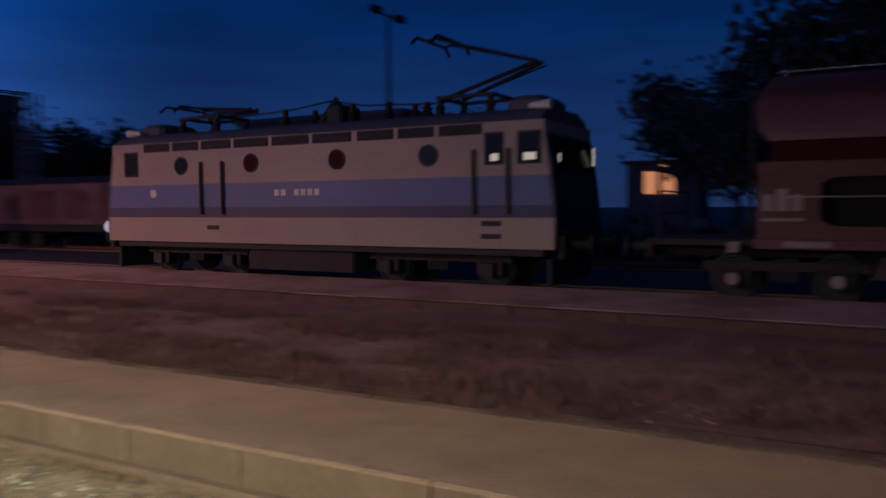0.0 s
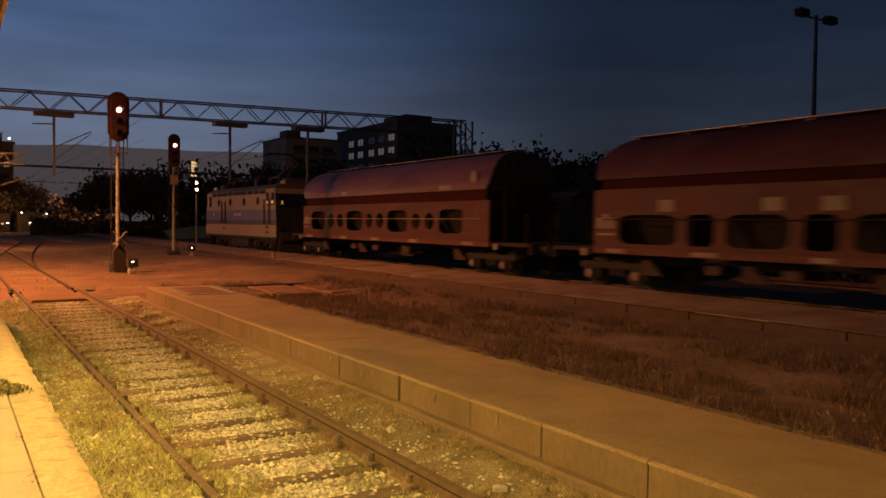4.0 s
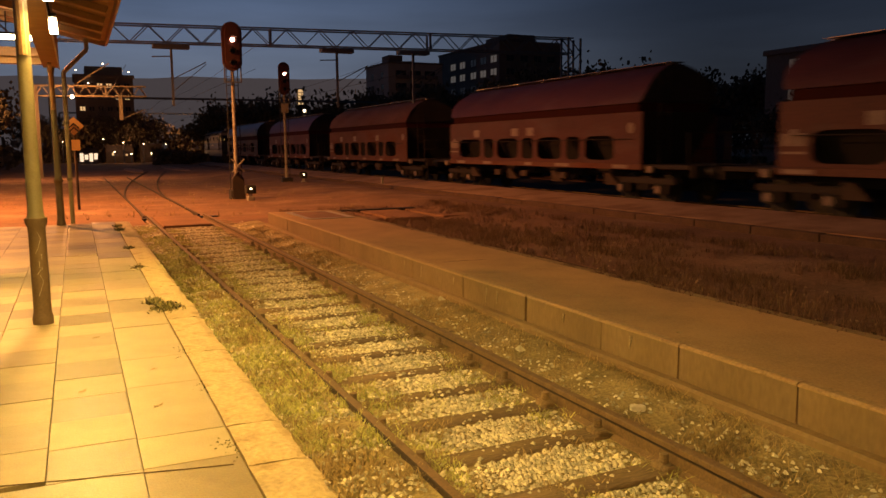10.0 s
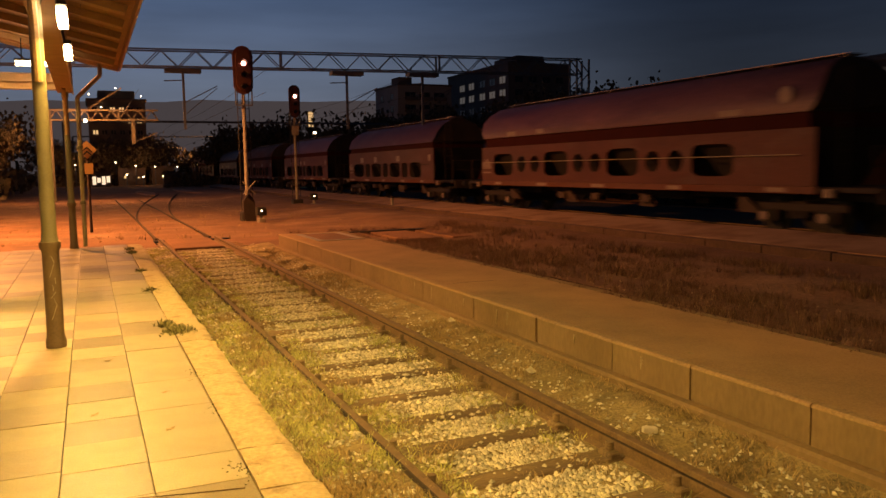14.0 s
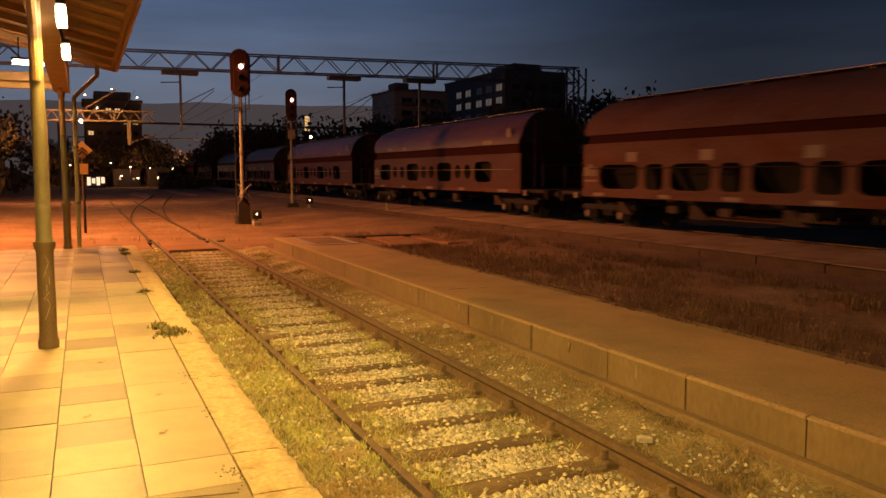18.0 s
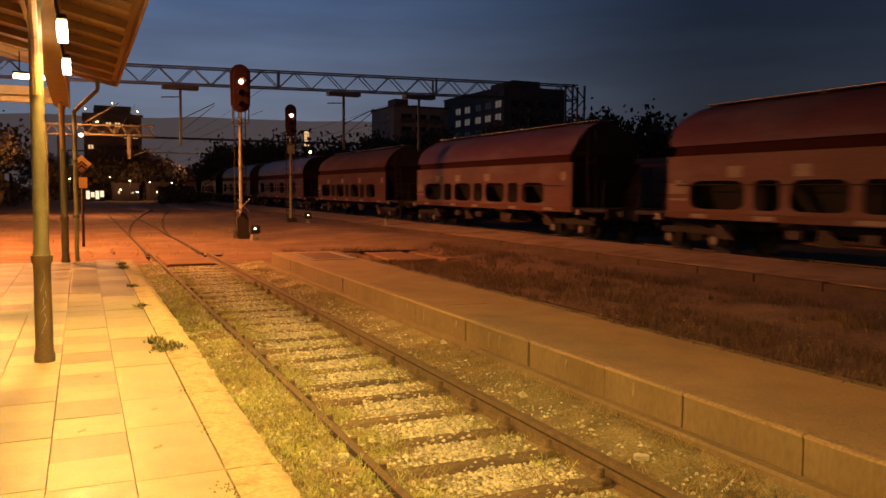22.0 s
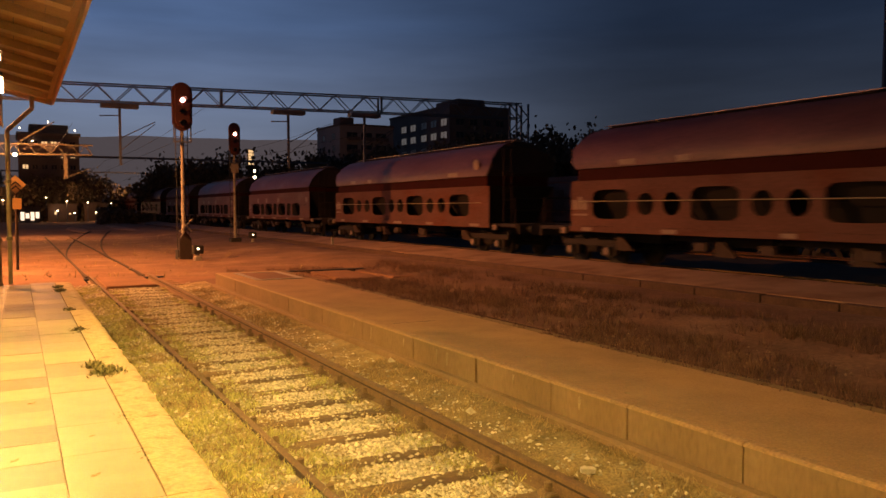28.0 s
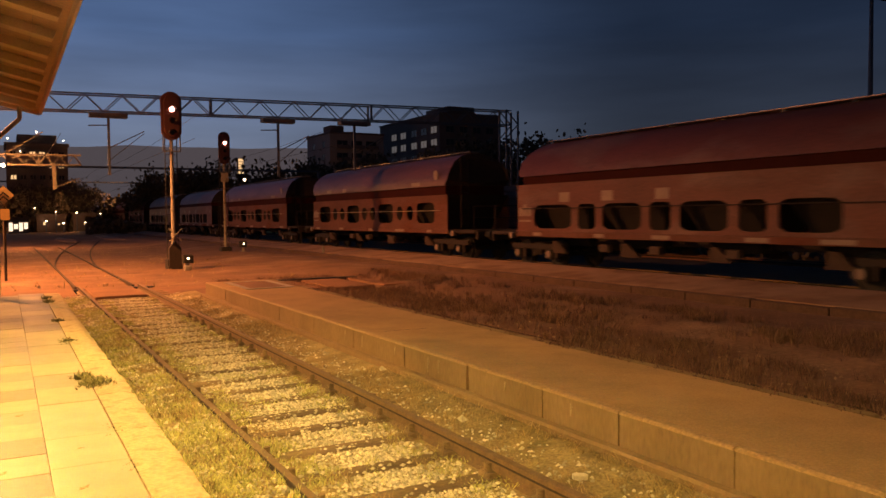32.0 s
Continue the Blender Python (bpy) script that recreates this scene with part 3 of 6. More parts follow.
while y < 96:
    h = rng.uniform(1.6, 2.2)
    # edge stones coloured darker than the platform's top
    edge = Shape().box(13.28, 13.50, y, y + h - 0.02, -0.3, 0.04 + rng.uniform(-0.012, 0.012), 0.015)
    part("edge_stone", edge, edge_stone_m, lowp)
    y += h

# ---------------------------------------------------------------- canopy on iron columns
canopy = thing("platform_canopy", pose(0, 0, 0), "timber platform canopy on cream iron columns, lit from below", "canopy")
ROOF_Z = lambda x: 3.80 + (0.74 - x) * 0.235
y0, y1 = -12.0, 16.3
bx, EAVE = -6.5, 0.69
for i in range(24):
    a, b = bx + (EAVE - bx) * i / 24, bx + (EAVE - bx) * (i + 1) / 24
    s = Shape().loft([(a + 0.004, ROOF_Z(a)), (b - 0.004, ROOF_Z(b)), (b - 0.004, ROOF_Z(b) + 0.03), (a + 0.004, ROOF_Z(a) + 0.03)], y0, y1)
    part("board", s, roof_wood, canopy)
part("roof_sheet", Shape().loft([(bx, ROOF_Z(bx) + 0.034), (0.75, ROOF_Z(0.75) + 0.034), (0.75, ROOF_Z(0.75) + 0.07), (bx, ROOF_Z(bx) + 0.07)], y0 - 0.05, y1 + 0.06), loco_roof, canopy, "dark sheet-metal roof cover")
raft = Shape().loft([(bx, ROOF_Z(bx) - 0.13), (0.58, ROOF_Z(0.58) - 0.10), (0.62, ROOF_Z(0.62) - 0.004), (bx, ROOF_Z(bx) - 0.004)], -0.10, 0.10).mesh("rafter", rafter_m)
y = y0 + 0.2
while y < y1:
    part("rafter", raft, rafter_m, canopy, at=pose(0, y, 0))
    y += 1.02
part("fascia", Shape().box(EAVE + 0.002, EAVE + 0.035, y0, y1 + 0.02, ROOF_Z(EAVE) - 0.10, ROOF_Z(EAVE) + 0.03), rafter_m, canopy, "brown eaves board")
part("end_fascia", Shape().loft([(bx, ROOF_Z(bx) - 0.14), (EAVE, ROOF_Z(EAVE) - 0.11), (EAVE, ROOF_Z(EAVE) + 0.03), (bx, ROOF_Z(bx) + 0.03)], y1 + 0.004, y1 + 0.035), rafter_m, canopy, "brown end board")
part("long_beam", Shape().box(-0.36, -0.10, y0, 15.95, 3.25, 3.72, 0.01), rafter_m, canopy, "long brown carrying beam")
col_prof = [(0.074, 0.0), (0.076, 0.05), (0.07, 0.07), (0.064, 0.10), (0.062, 0.72), (0.064, 0.76), (0.078, 0.785), (0.078, 0.83)]
shaft_prof = [(0.066, 0.83), (0.056, 0.87), (0.052, 1.4), (0.047, 2.68), (0.06, 2.72), (0.06, 2.78), (0.10, 2.80)]
cb, cs_ = Shape().lathe(col_prof, 20).mesh("column_base", paint_base, True), Shape().lathe(shaft_prof, 20).mesh("column_shaft", paint_col, True)
for k, yc in enumerate((-11.0, -2.1, 6.82, 15.75)):
    col = part("column", cs_, paint_col, canopy, "slender cream iron column", at=pose(-0.24, yc, NEAR))
    part("column_base", cb, paint_base, col, "brown fluted column base")
    for sgn in (-1, 1):
        br = Shape()
        pts = [(0, sgn * 0.05, 2.05), (0, sgn * 0.16, 2.45), (0, sgn * 0.40, 2.70), (0, sgn * 0.75, 2.80)]
        for a, b in zip(pts, pts[1:]):
            br.tube(a, b, 0.032, n=8)
        part("bracket", br, rafter_m, col, "curved bracket under the beam")
    if yc > 0:
        sc = Shape()
        if k == 2:
            zz = 0.72
            for i in range(9):
                sc.bar((0.0635, -0.008 + 0.018 * (i % 2), zz), (0.0635, 0.012 - 0.02 * (i % 3), zz - 0.05), 0.0015, 0.002)
                zz -= 0.055
            sc.turned(pose(0, 0, 0, 0, 0, -78))
            part("scribble", sc, white_paint, col, "scratched pale scribble")
for yc in (-2.1, 6.82, 15.75):
    part("cross_beam", Shape().box(-6.5, -0.35, yc - 0.08, yc + 0.08, 3.28, 3.56, 0.01), rafter_m, canopy, "brown cross beam")
part("end_ledger", Shape().box(-6.5, -0.35, 15.60, 15.66, 3.40, 3.46), rafter_m, canopy, "ledger on the cross beam")
pipe = Shape()
pts = [(0.36, 15.9, 3.80), (0.36, 15.9, 3.58), (0.30, 15.88, 3.52), (-0.04, 15.78, 3.16), (-0.05, 15.78, NEAR + 0.02)]
for a, b in zip(pts, pts[1:]):
    pipe.tube(a, b, 0.038, n=12)
dp = part("downpipe", pipe, pipe_m, canopy, "cream downpipe beside the last column", True)
for z in (1.25, 2.25):
    part("pipe_clip", Shape().tube((-0.05, 15.78, z), (-0.05, 15.78, z + 0.05), 0.056, n=12), paint_col, dp)

for ty in TUBES:
    fx = thing("tube_lamp", pose(-0.05, ty, 2.96), "lit fluorescent tube lamp hung along the canopy beam", "lamp", "lamps under the canopy")
    part("housing", Shape().box(-0.035, 0.035, -0.27, 0.27, 0.045, 0.08, 0.01), dark_steel, fx)
    part("diffuser", Shape().box(-0.035, 0.035, -0.25, 0.25, -0.045, 0.04, 0.012), tube_glow, fx, "glowing white diffuser")
    for dy in (-0.2, 0.2):
        part("hanger", Shape().tube((-0.02, dy, 0.08), (-0.06, dy, 0.32), 0.012, n=6), dark_steel, fx)
for tx in END_TUBES:
    fx = thing("tube_lamp", pose(0.97 * tx, 15.0, 3.64), "lit fluorescent tube lamp across the end of the canopy", "lamp", "lamps under the canopy")
    part("housing", Shape().box(-0.31, 0.31, -0.035, 0.035, 0.040, 0.075, 0.01), dark_steel, fx)
    part("diffuser", Shape().box(-0.29, 0.29, -0.035, 0.035, -0.040, 0.036, 0.012), tube_glow, fx, "glowing white diffuser")
    for dx in (-0.2, 0.2):
        part("hanger", Shape().tube((dx, 0, 0.075), (dx, 0.1, 0.42), 0.010, n=6), dark_steel, fx)
cable = Shape()
cable.tube((-0.10, -12, 3.20), (-0.10, 15.6, 3.20), 0.012, n=6)
solid("lamp_cable", cable, white_paint, "pale cable run along the canopy beam", "cable")

# dim station wall behind the camera's side of the platform
wall = Shape().box(-9.2, -6.6, -14, 9.0, -0.4, 5.2)
solid("station_wall", wall, kerb_m, "plain rendered wall closing the platform", kind="structure")


# ---------------------------------------------------------------- signals
def signal(x, y, top, w, h, lens_z, label):
    s = thing("signal_mast", pose(x, y, EARTH), label, "railway signal", "signals of the yard")
    post = Shape().tube((0, 0.1, 0), (0, 0.1, top - h * 0.3 - EARTH), 0.088, 0.06, n=12)
    part("post", post, post_paint, s, "pale weathered post")
    part("foot", Shape().box(-0.28, 0.28, -0.18, 0.38, 0, 0.42, 0.03), dark_steel, s)
    n, prof = 20, []
    for i in range(n):
        a = 2 * math.pi * i / n
        dx, dz = math.cos(a) * w / 2, math.sin(a) * w / 2
        prof.append((dx, dz + (h / 2 - w / 2) * (1 if math.sin(a) >= 0 else -1)))
    board = Shape().loft(prof, -0.04, 0.04).turned(pose(0, 0, top - h / 2 - EARTH))
    bo = part("backboard", board, sig_red, s, "long rounded dark red board")
    case = Shape().loft([(u * 0.72, v * 0.86) for u, v in prof], -0.16, -0.045).turned(pose(0, 0, top - h / 2 - EARTH))
    part("lamp_case", case, sig_red, bo)
    for k in range(3):
        z = lens_z - EARTH - k * h * 0.24
        hood = Shape()
        nn = 10
        for i in range(nn):
            a0, a1 = math.pi * i / nn, math.pi * (i + 1) / nn
            hood.add([(0.13 * math.cos(a), yv, z + 0.13 * math.sin(a)) for yv in (-0.16, -0.36) for a in (a0, a1)], [(0, 1, 3, 2)])
        part("hood", hood, dark_steel, bo)
        ln = Shape().tube((0, -0.165, z), (0, -0.20, z), 0.085, n=16)
        part("lens", ln, lamp_red if k == 0 else glass_dark, bo, "lit red lens" if k == 0 else "dark lens")
    lad = Shape()
    for dx in (-0.22, 0.22):
        lad.tube((dx, 0.2, 0.3), (dx, 0.2, top - EARTH - h - 0.1), 0.016, n=6)
        lad.tube((dx, 0.2, top - EARTH - h - 0.1), (dx, 0.05, top - EARTH - h + 0.35), 0.02, n=6)
    z = 0.5
    while z < top - EARTH - h:
        lad.tube((-0.22, 0.2, z), (0.22, 0.2, z), 0.012, n=6)
        z += 0.33
    part("ladder", lad, dark_steel, s, "thin rung ladder")
    cage = Shape()
    for dx in (-w * 0.40, w * 0.40):
        cage.bar((dx, -0.02, top - EARTH - h - 0.42), (dx, -0.02, top - EARTH - h + 0.25), 0.045, 0.045)
    cage.bar((-w * 0.40, -0.02, top - EARTH - h - 0.42), (w * 0.40, -0.02, top - EARTH - h - 0.42), 0.045, 0.045)
    part("bracket", cage, steel_grey, s, "open steel bracket under the board")
    if w < 0.7:
        part("plate", Shape().box(-0.2, 0.2, -0.03, 0.0, top - EARTH - h - 0.95, top - EARTH - h - 0.45), post_paint, s, "small pale plate, blank")
    return s


s1 = signal(5.76, 31.5, 6.62, 0.78, 1.85, 5.93, "tall signal mast with a lit red light and long dark board")
part("relay_box", Shape().loft([(-0.22, 0.05), (0.22, 0.05), (0.22, 0.85), (0.0, 1.15), (-0.22, 0.85)], -0.28, 0.04), ox_dark, s1, "dark relay box with a pointed top")
for a_ in (-1, 1):
    part("cross_board", Shape().bar((-0.24 * a_, -0.33 - 0.02 * a_, 1.12), (0.24 * a_, -0.33 - 0.02 * a_, 1.62), 0.10, 0.03), post_paint, s1, "pale board of a crossed pair")
signal(10.55, 43.0, 6.42, 0.62, 1.75, 5.80, "signal mast with a lit red light, half hidden by the train")


def dwarf(x, y, lz, label):
    d = thing("dwarf_signal", pose(x, y, EARTH), label, "shunting signal", "shunting signals")
    part("post", Shape().box(-0.06, 0.06, -0.06, 0.06, 0, lz - 0.15, 0.01), post_paint, d)
    part("foot", Shape().box(-0.13, 0.13, -0.14, 0.16, 0, 0.24, 0.03), post_paint, d, "pale concrete foot")
    part("case", Shape().box(-0.2, 0.2, -0.12, 0.14, lz - 0.15, lz + 0.18, 0.05), dark_steel, d)
    part("lens", Shape().tube((0, -0.125, lz + 0.04), (0, -0.15, lz + 0.04), 0.032, n=12), lamp_white, d, "lit white lens")
    return d


dwarf(6.02, 30.3, 0.47, "low shunting signal with a lit white lamp")
dwarf(11.15, 41.8, 0.58, "low shunting signal with a lit white lamp")
for x, y in ((13.5, 36.0), (-0.4, 24.5)):
    mpost = thing("marker_post", pose(x, y, EARTH), "short pale marker post in the yard", "post", "marker posts")
    part("post", Shape().box(-0.06, 0.06, -0.06, 0.06, 0, 0.62, 0.02), post_paint if x > 0 else ox_dark, mpost)
    part("cap", Shape().box(-0.08, 0.08, -0.08, 0.08, 0.62, 0.70, 0.02), ox_dark, mpost)

# diamond board on its post
dia = thing("diamond_board", pose(0.07, 28.6, EARTH), "diamond-shaped pale board with black chevrons on a post", "railway sign")
part("post", Shape().tube((0, 0.05, 0), (0, 0.05, 3.0), 0.045, n=10), ox_dark, dia)
bd = Shape().box(-0.215, 0.215, -0.015, 0.015, -0.215, 0.215).turned(pose(0, 0, 2.79, 0, 45, 0))
bo = part("board", bd, sign_y, dia)
for dz in (-0.10, 0.03):
    part("chevron", Shape().loft([(-0.15, 2.73 + dz), (0, 2.87 + dz), (0.15, 2.73 + dz), (0.15, 2.67 + dz), (0, 2.81 + dz), (-0.15, 2.67 + dz)], -0.030, -0.018), black_m, bo, "black chevron mark")
part("small_plate", Shape().box(-0.1, 0.16, -0.03, 0.0, 2.0, 2.35), sign_y, dia, "small plain plate")


# ---------------------------------------------------------------- overhead line
def lattice(a, b, h, d, panels, name, parent, mat_, w=0.07):
    """A boxed lattice girder from a to b: four chords and zigzag bracing."""
    a, b = Vector(a), Vector(b)
    u = (b - a).normalized()
    v = Vector((-u.y, u.x, 0)) * d / 2
    for z in (0, h):
        for s in (-1, 1):
            part("chord", Shape().bar(a + v * s + Vector((0, 0, z)), b + v * s + Vector((0, 0, z)), w, w), mat_, parent)
    for s in (-1, 1):
        for i in range(panels):
            p0, p1 = a.lerp(b, i / panels) + v * s, a.lerp(b, (i + 1) / panels) + v * s
            m = (p0 + p1) / 2
            part("brace", Shape().bar(p0, m + Vector((0, 0, h)), w * 0.6, w * 0.6), mat_, parent)
            part("brace", Shape().bar(m + Vector((0, 0, h)), p1, w * 0.6, w * 0.6), mat_, parent)
            if i % 5 == 0:
                part("upright", Shape().bar(p0, p0 + Vector((0, 0, h)), w * 1.3, w * 1.3), mat_, parent)


gan = thing("overhead_gantry", pose(0, 0, 0), "blue-grey lattice gantry carrying the overhead line across the yard", "gantry")
GA, GB = Vector((-7.0, 43.0, 6.92)), Vector((25.6, 37.9, 6.92))
lattice(GA, GB, 0.82, 0.7, 20, "girder", gan, steel_grey)
for t in (0.0, 1.0):
    c = GA.lerp(GB, t)
    leg = Shape()
    for dx in (-0.4, 0.4):
        for dy in (-0.35, 0.35):
            leg.bar((c.x + dx, c.y + dy, EARTH), (c.x + dx, c.y + dy, 7.74), 0.09, 0.09)
    z = EARTH
    k = 1
    while z < 7.0:
        for dy in (-0.35, 0.35):
            leg.bar((c.x - 0.4 * k, c.y + dy, z), (c.x + 0.4 * k, c.y + dy, z + 0.8), 0.05, 0.05)
        k, z = -k, z + 0.8
    part("leg", leg, steel_grey, gan, "lattice leg")
for xw in (4.6, 12.6, 16.6):
    t = (xw - GA.x) / (GB.x - GA.x)
    c = GA.lerp(GB, t)
    cb_ = part("cradle", Shape().box(c.x - 0.85, c.x + 0.85, c.y - 0.3, c.y + 0.3, 6.66, 6.86, 0.02), steel_grey, gan, "cradle below the girder")
    hp = Shape().bar((c.x, c.y, 6.66), (c.x, c.y, 3.9), 0.11, 0.11)
    hp.tube((c.x, c.y, 6.3), (c.x - 0.9, c.y, 6.25), 0.03, n=6)
    hp.tube((c.x, c.y, 5.2), (c.x + 1.6, c.y - 0.2, 6.05), 0.025, n=6)
    hp.tube((c.x, c.y, 4.6), (c.x + 1.6, c.y - 0.2, 5.95), 0.02, n=6)
    part("drop_post", hp, steel_grey, cb_, "hanging post with its registration arm")
gan2 = thing("overhead_gantry", pose(0, 0, 0), "far pale lattice boom with a hanging post over the yard", "gantry")
lattice((-2.2, 62, 5.55), (5.0, 62, 5.62), 0.70, 0.6, 8, "girder", gan2, boom_m, 0.08)
g2 = Shape().bar((3.25, 62, 5.6), (3.25, 62, 3.9), 0.24, 0.24)
g2.bar((3.25, 62, 4.0), (4.9, 62, 4.7), 0.06, 0.06)
g2.bar((0.2, 62, 6.3), (2.6, 62, 7.9), 0.07, 0.07)
part("drop_post", g2, boom_m, gan2, "pale hanging post with a stay")
l2 = Shape().bar((-2.2, 62, EARTH), (-2.2, 62, 6.3), 0.3, 0.3)
part("leg", l2, boom_m, gan2)
part("lamp", Shape().tube((0.1, 61.6, 5.52), (0.1, 61.5, 5.48), 0.13, n=10), lamp_white, gan2, "lit yard lamp")
wires = Shape()
for xw, z in ((17.2, 5.95), (17.2, 7.1), (8.6, 5.8), (8.6, 6.9), (2.5, 5.8)):
    yv = 41.0
    while yv < 210:
        sag = 0.0 if z < 6.2 else 0.45
        for k in range(4):
            a, b = yv + 12.5 * k, yv + 12.5 * (k + 1)
            q = lambda y: -sag * (1 - ((y - yv - 25) / 25) ** 2)
            wires.tube((xw, a, z + q(a)), (xw, b, z + q(b)), 0.011, n=5)
        yv += 50
solid("overhead_wires", wires, dark_steel, "thin overhead line wires above the tracks", "wire", kind="stuff")
for yv, zt in ((92, 7.2), (150, 8.0)):
    pg = thing("overhead_gantry", pose(0, yv, 0), "distant thin gantry beam across the tracks", "gantry")
    part("beam", Shape().box(-2, 34, -0.15, 0.15, zt, zt + 0.22), steel_grey, pg)
    for xx in (-2, 34):
        part("leg", Shape().box(xx - 0.15, xx + 0.15, -0.15, 0.15, EARTH, zt), steel_grey, pg)


# posts added out of view to carry the yard's fill lamps
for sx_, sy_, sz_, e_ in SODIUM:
    sl = thing("added_lamp_post", pose(sx_, sy_, EARTH), "tall sodium lamp post added out of view to light the yard", "street lamp", "lamp posts of the station")
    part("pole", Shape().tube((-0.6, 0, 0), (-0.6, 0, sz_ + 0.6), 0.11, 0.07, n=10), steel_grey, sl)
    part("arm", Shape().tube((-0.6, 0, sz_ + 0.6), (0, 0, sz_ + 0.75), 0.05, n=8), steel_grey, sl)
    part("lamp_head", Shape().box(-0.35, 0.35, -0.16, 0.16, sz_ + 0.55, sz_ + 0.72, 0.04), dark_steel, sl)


# ---------------------------------------------------------------- goods train
WHEEL_R = 0.46


def wheelset_mesh():
    s = Shape()
    for sx in (-1, 1):
        m = pose(sx * 0.75, 0, 0, 0, 90 * sx, 0)
        k = len(s.v)
        s.lathe([(0.05, -0.09), (0.12, -0.09), (0.14, -0.02), (0.40, -0.02), (0.41, -0.065), (0.49, -0.065), (0.49, -0.035), (WHEEL_R, -0.03), (WHEEL_R - 0.01, 0.065), (0.40, 0.065), (0.38, 0.02), (0.14, 0.03), (0.10, 0.08)], 24)
        s.turned(m, k)
    s.tube((-0.95, 0, 0), (0.95, 0, 0), 0.075, n=12)
    return s.mesh("wheelset", dark_steel, True)


WS = wheelset_mesh()


def bogie(parent, yc, base, sets):
    fr = Shape()
    for sx in (-1, 1):
        x = sx * 1.02
        fr.box(x - 0.06, x + 0.06, yc - base / 2 - 0.55, yc + base / 2 + 0.55, 0.62, 0.80, 0.02)
        for dy in (-base / 2, base / 2):
            fr.box(x - 0.10, x + 0.10, yc + dy - 0.32, yc + dy - 0.16, 0.34, 0.66, 0.02)
            fr.box(x - 0.10, x + 0.10, yc + dy + 0.16, yc + dy + 0.32, 0.34, 0.66, 0.02)
        for k in range(5):
            fr.tube((x, yc - 0.22 + 0.11 * k, 0.42), (x, yc - 0.22 + 0.11 * k, 0.66), 0.05, n=8)
    fr.box(-1.0, 1.0, yc - 0.25, yc + 0.25, 0.55, 0.85, 0.03)
    b = part("bogie_frame", fr, ox_dark, parent, "grimy bogie frame")
    for dy in (-base / 2, base / 2):
        w = part("wheelset", WS, dark_steel, parent, "dark wheelset", at=pose(0, yc + dy, WHEEL_R))
        sets.append(w)
        for sx in (-1, 1):
            part("axlebox", Shape().box(sx * 1.12 - 0.11, sx * 1.12 + 0.11, yc + dy - 0.15, yc + dy + 0.15, 0.32, 0.62, 0.03), dark_steel, b)
    return b


def buffers(parent, yend, sgn):
    for sx in (-0.875, 0.875):
        s = Shape().tube((sx, yend - sgn * 0.6, 1.05), (sx, yend - sgn * 0.12, 1.05), 0.11, n=12)
        s.tube((sx, yend - sgn * 0.12, 1.05), (sx, yend - sgn * 0.02, 1.05), 0.065, n=10)
        s.tube((sx, yend - sgn * 0.05, 1.05), (sx, yend, 1.05), 0.23, n=20)
        part("buffer", s, dark_steel, parent)
    h = Shape().box(-0.06, 0.06, min(yend - sgn * 0.55, yend - sgn * 0.05), max(yend - sgn * 0.55, yend - sgn * 0.05), 0.92, 1.05, 0.02)
    h.tube((0, yend - sgn * 0.1, 1.0), (0, yend - sgn * 0.12, 0.66), 0.03, n=8)
    part("coupling", h, dark_steel, parent, "dark screw coupling")


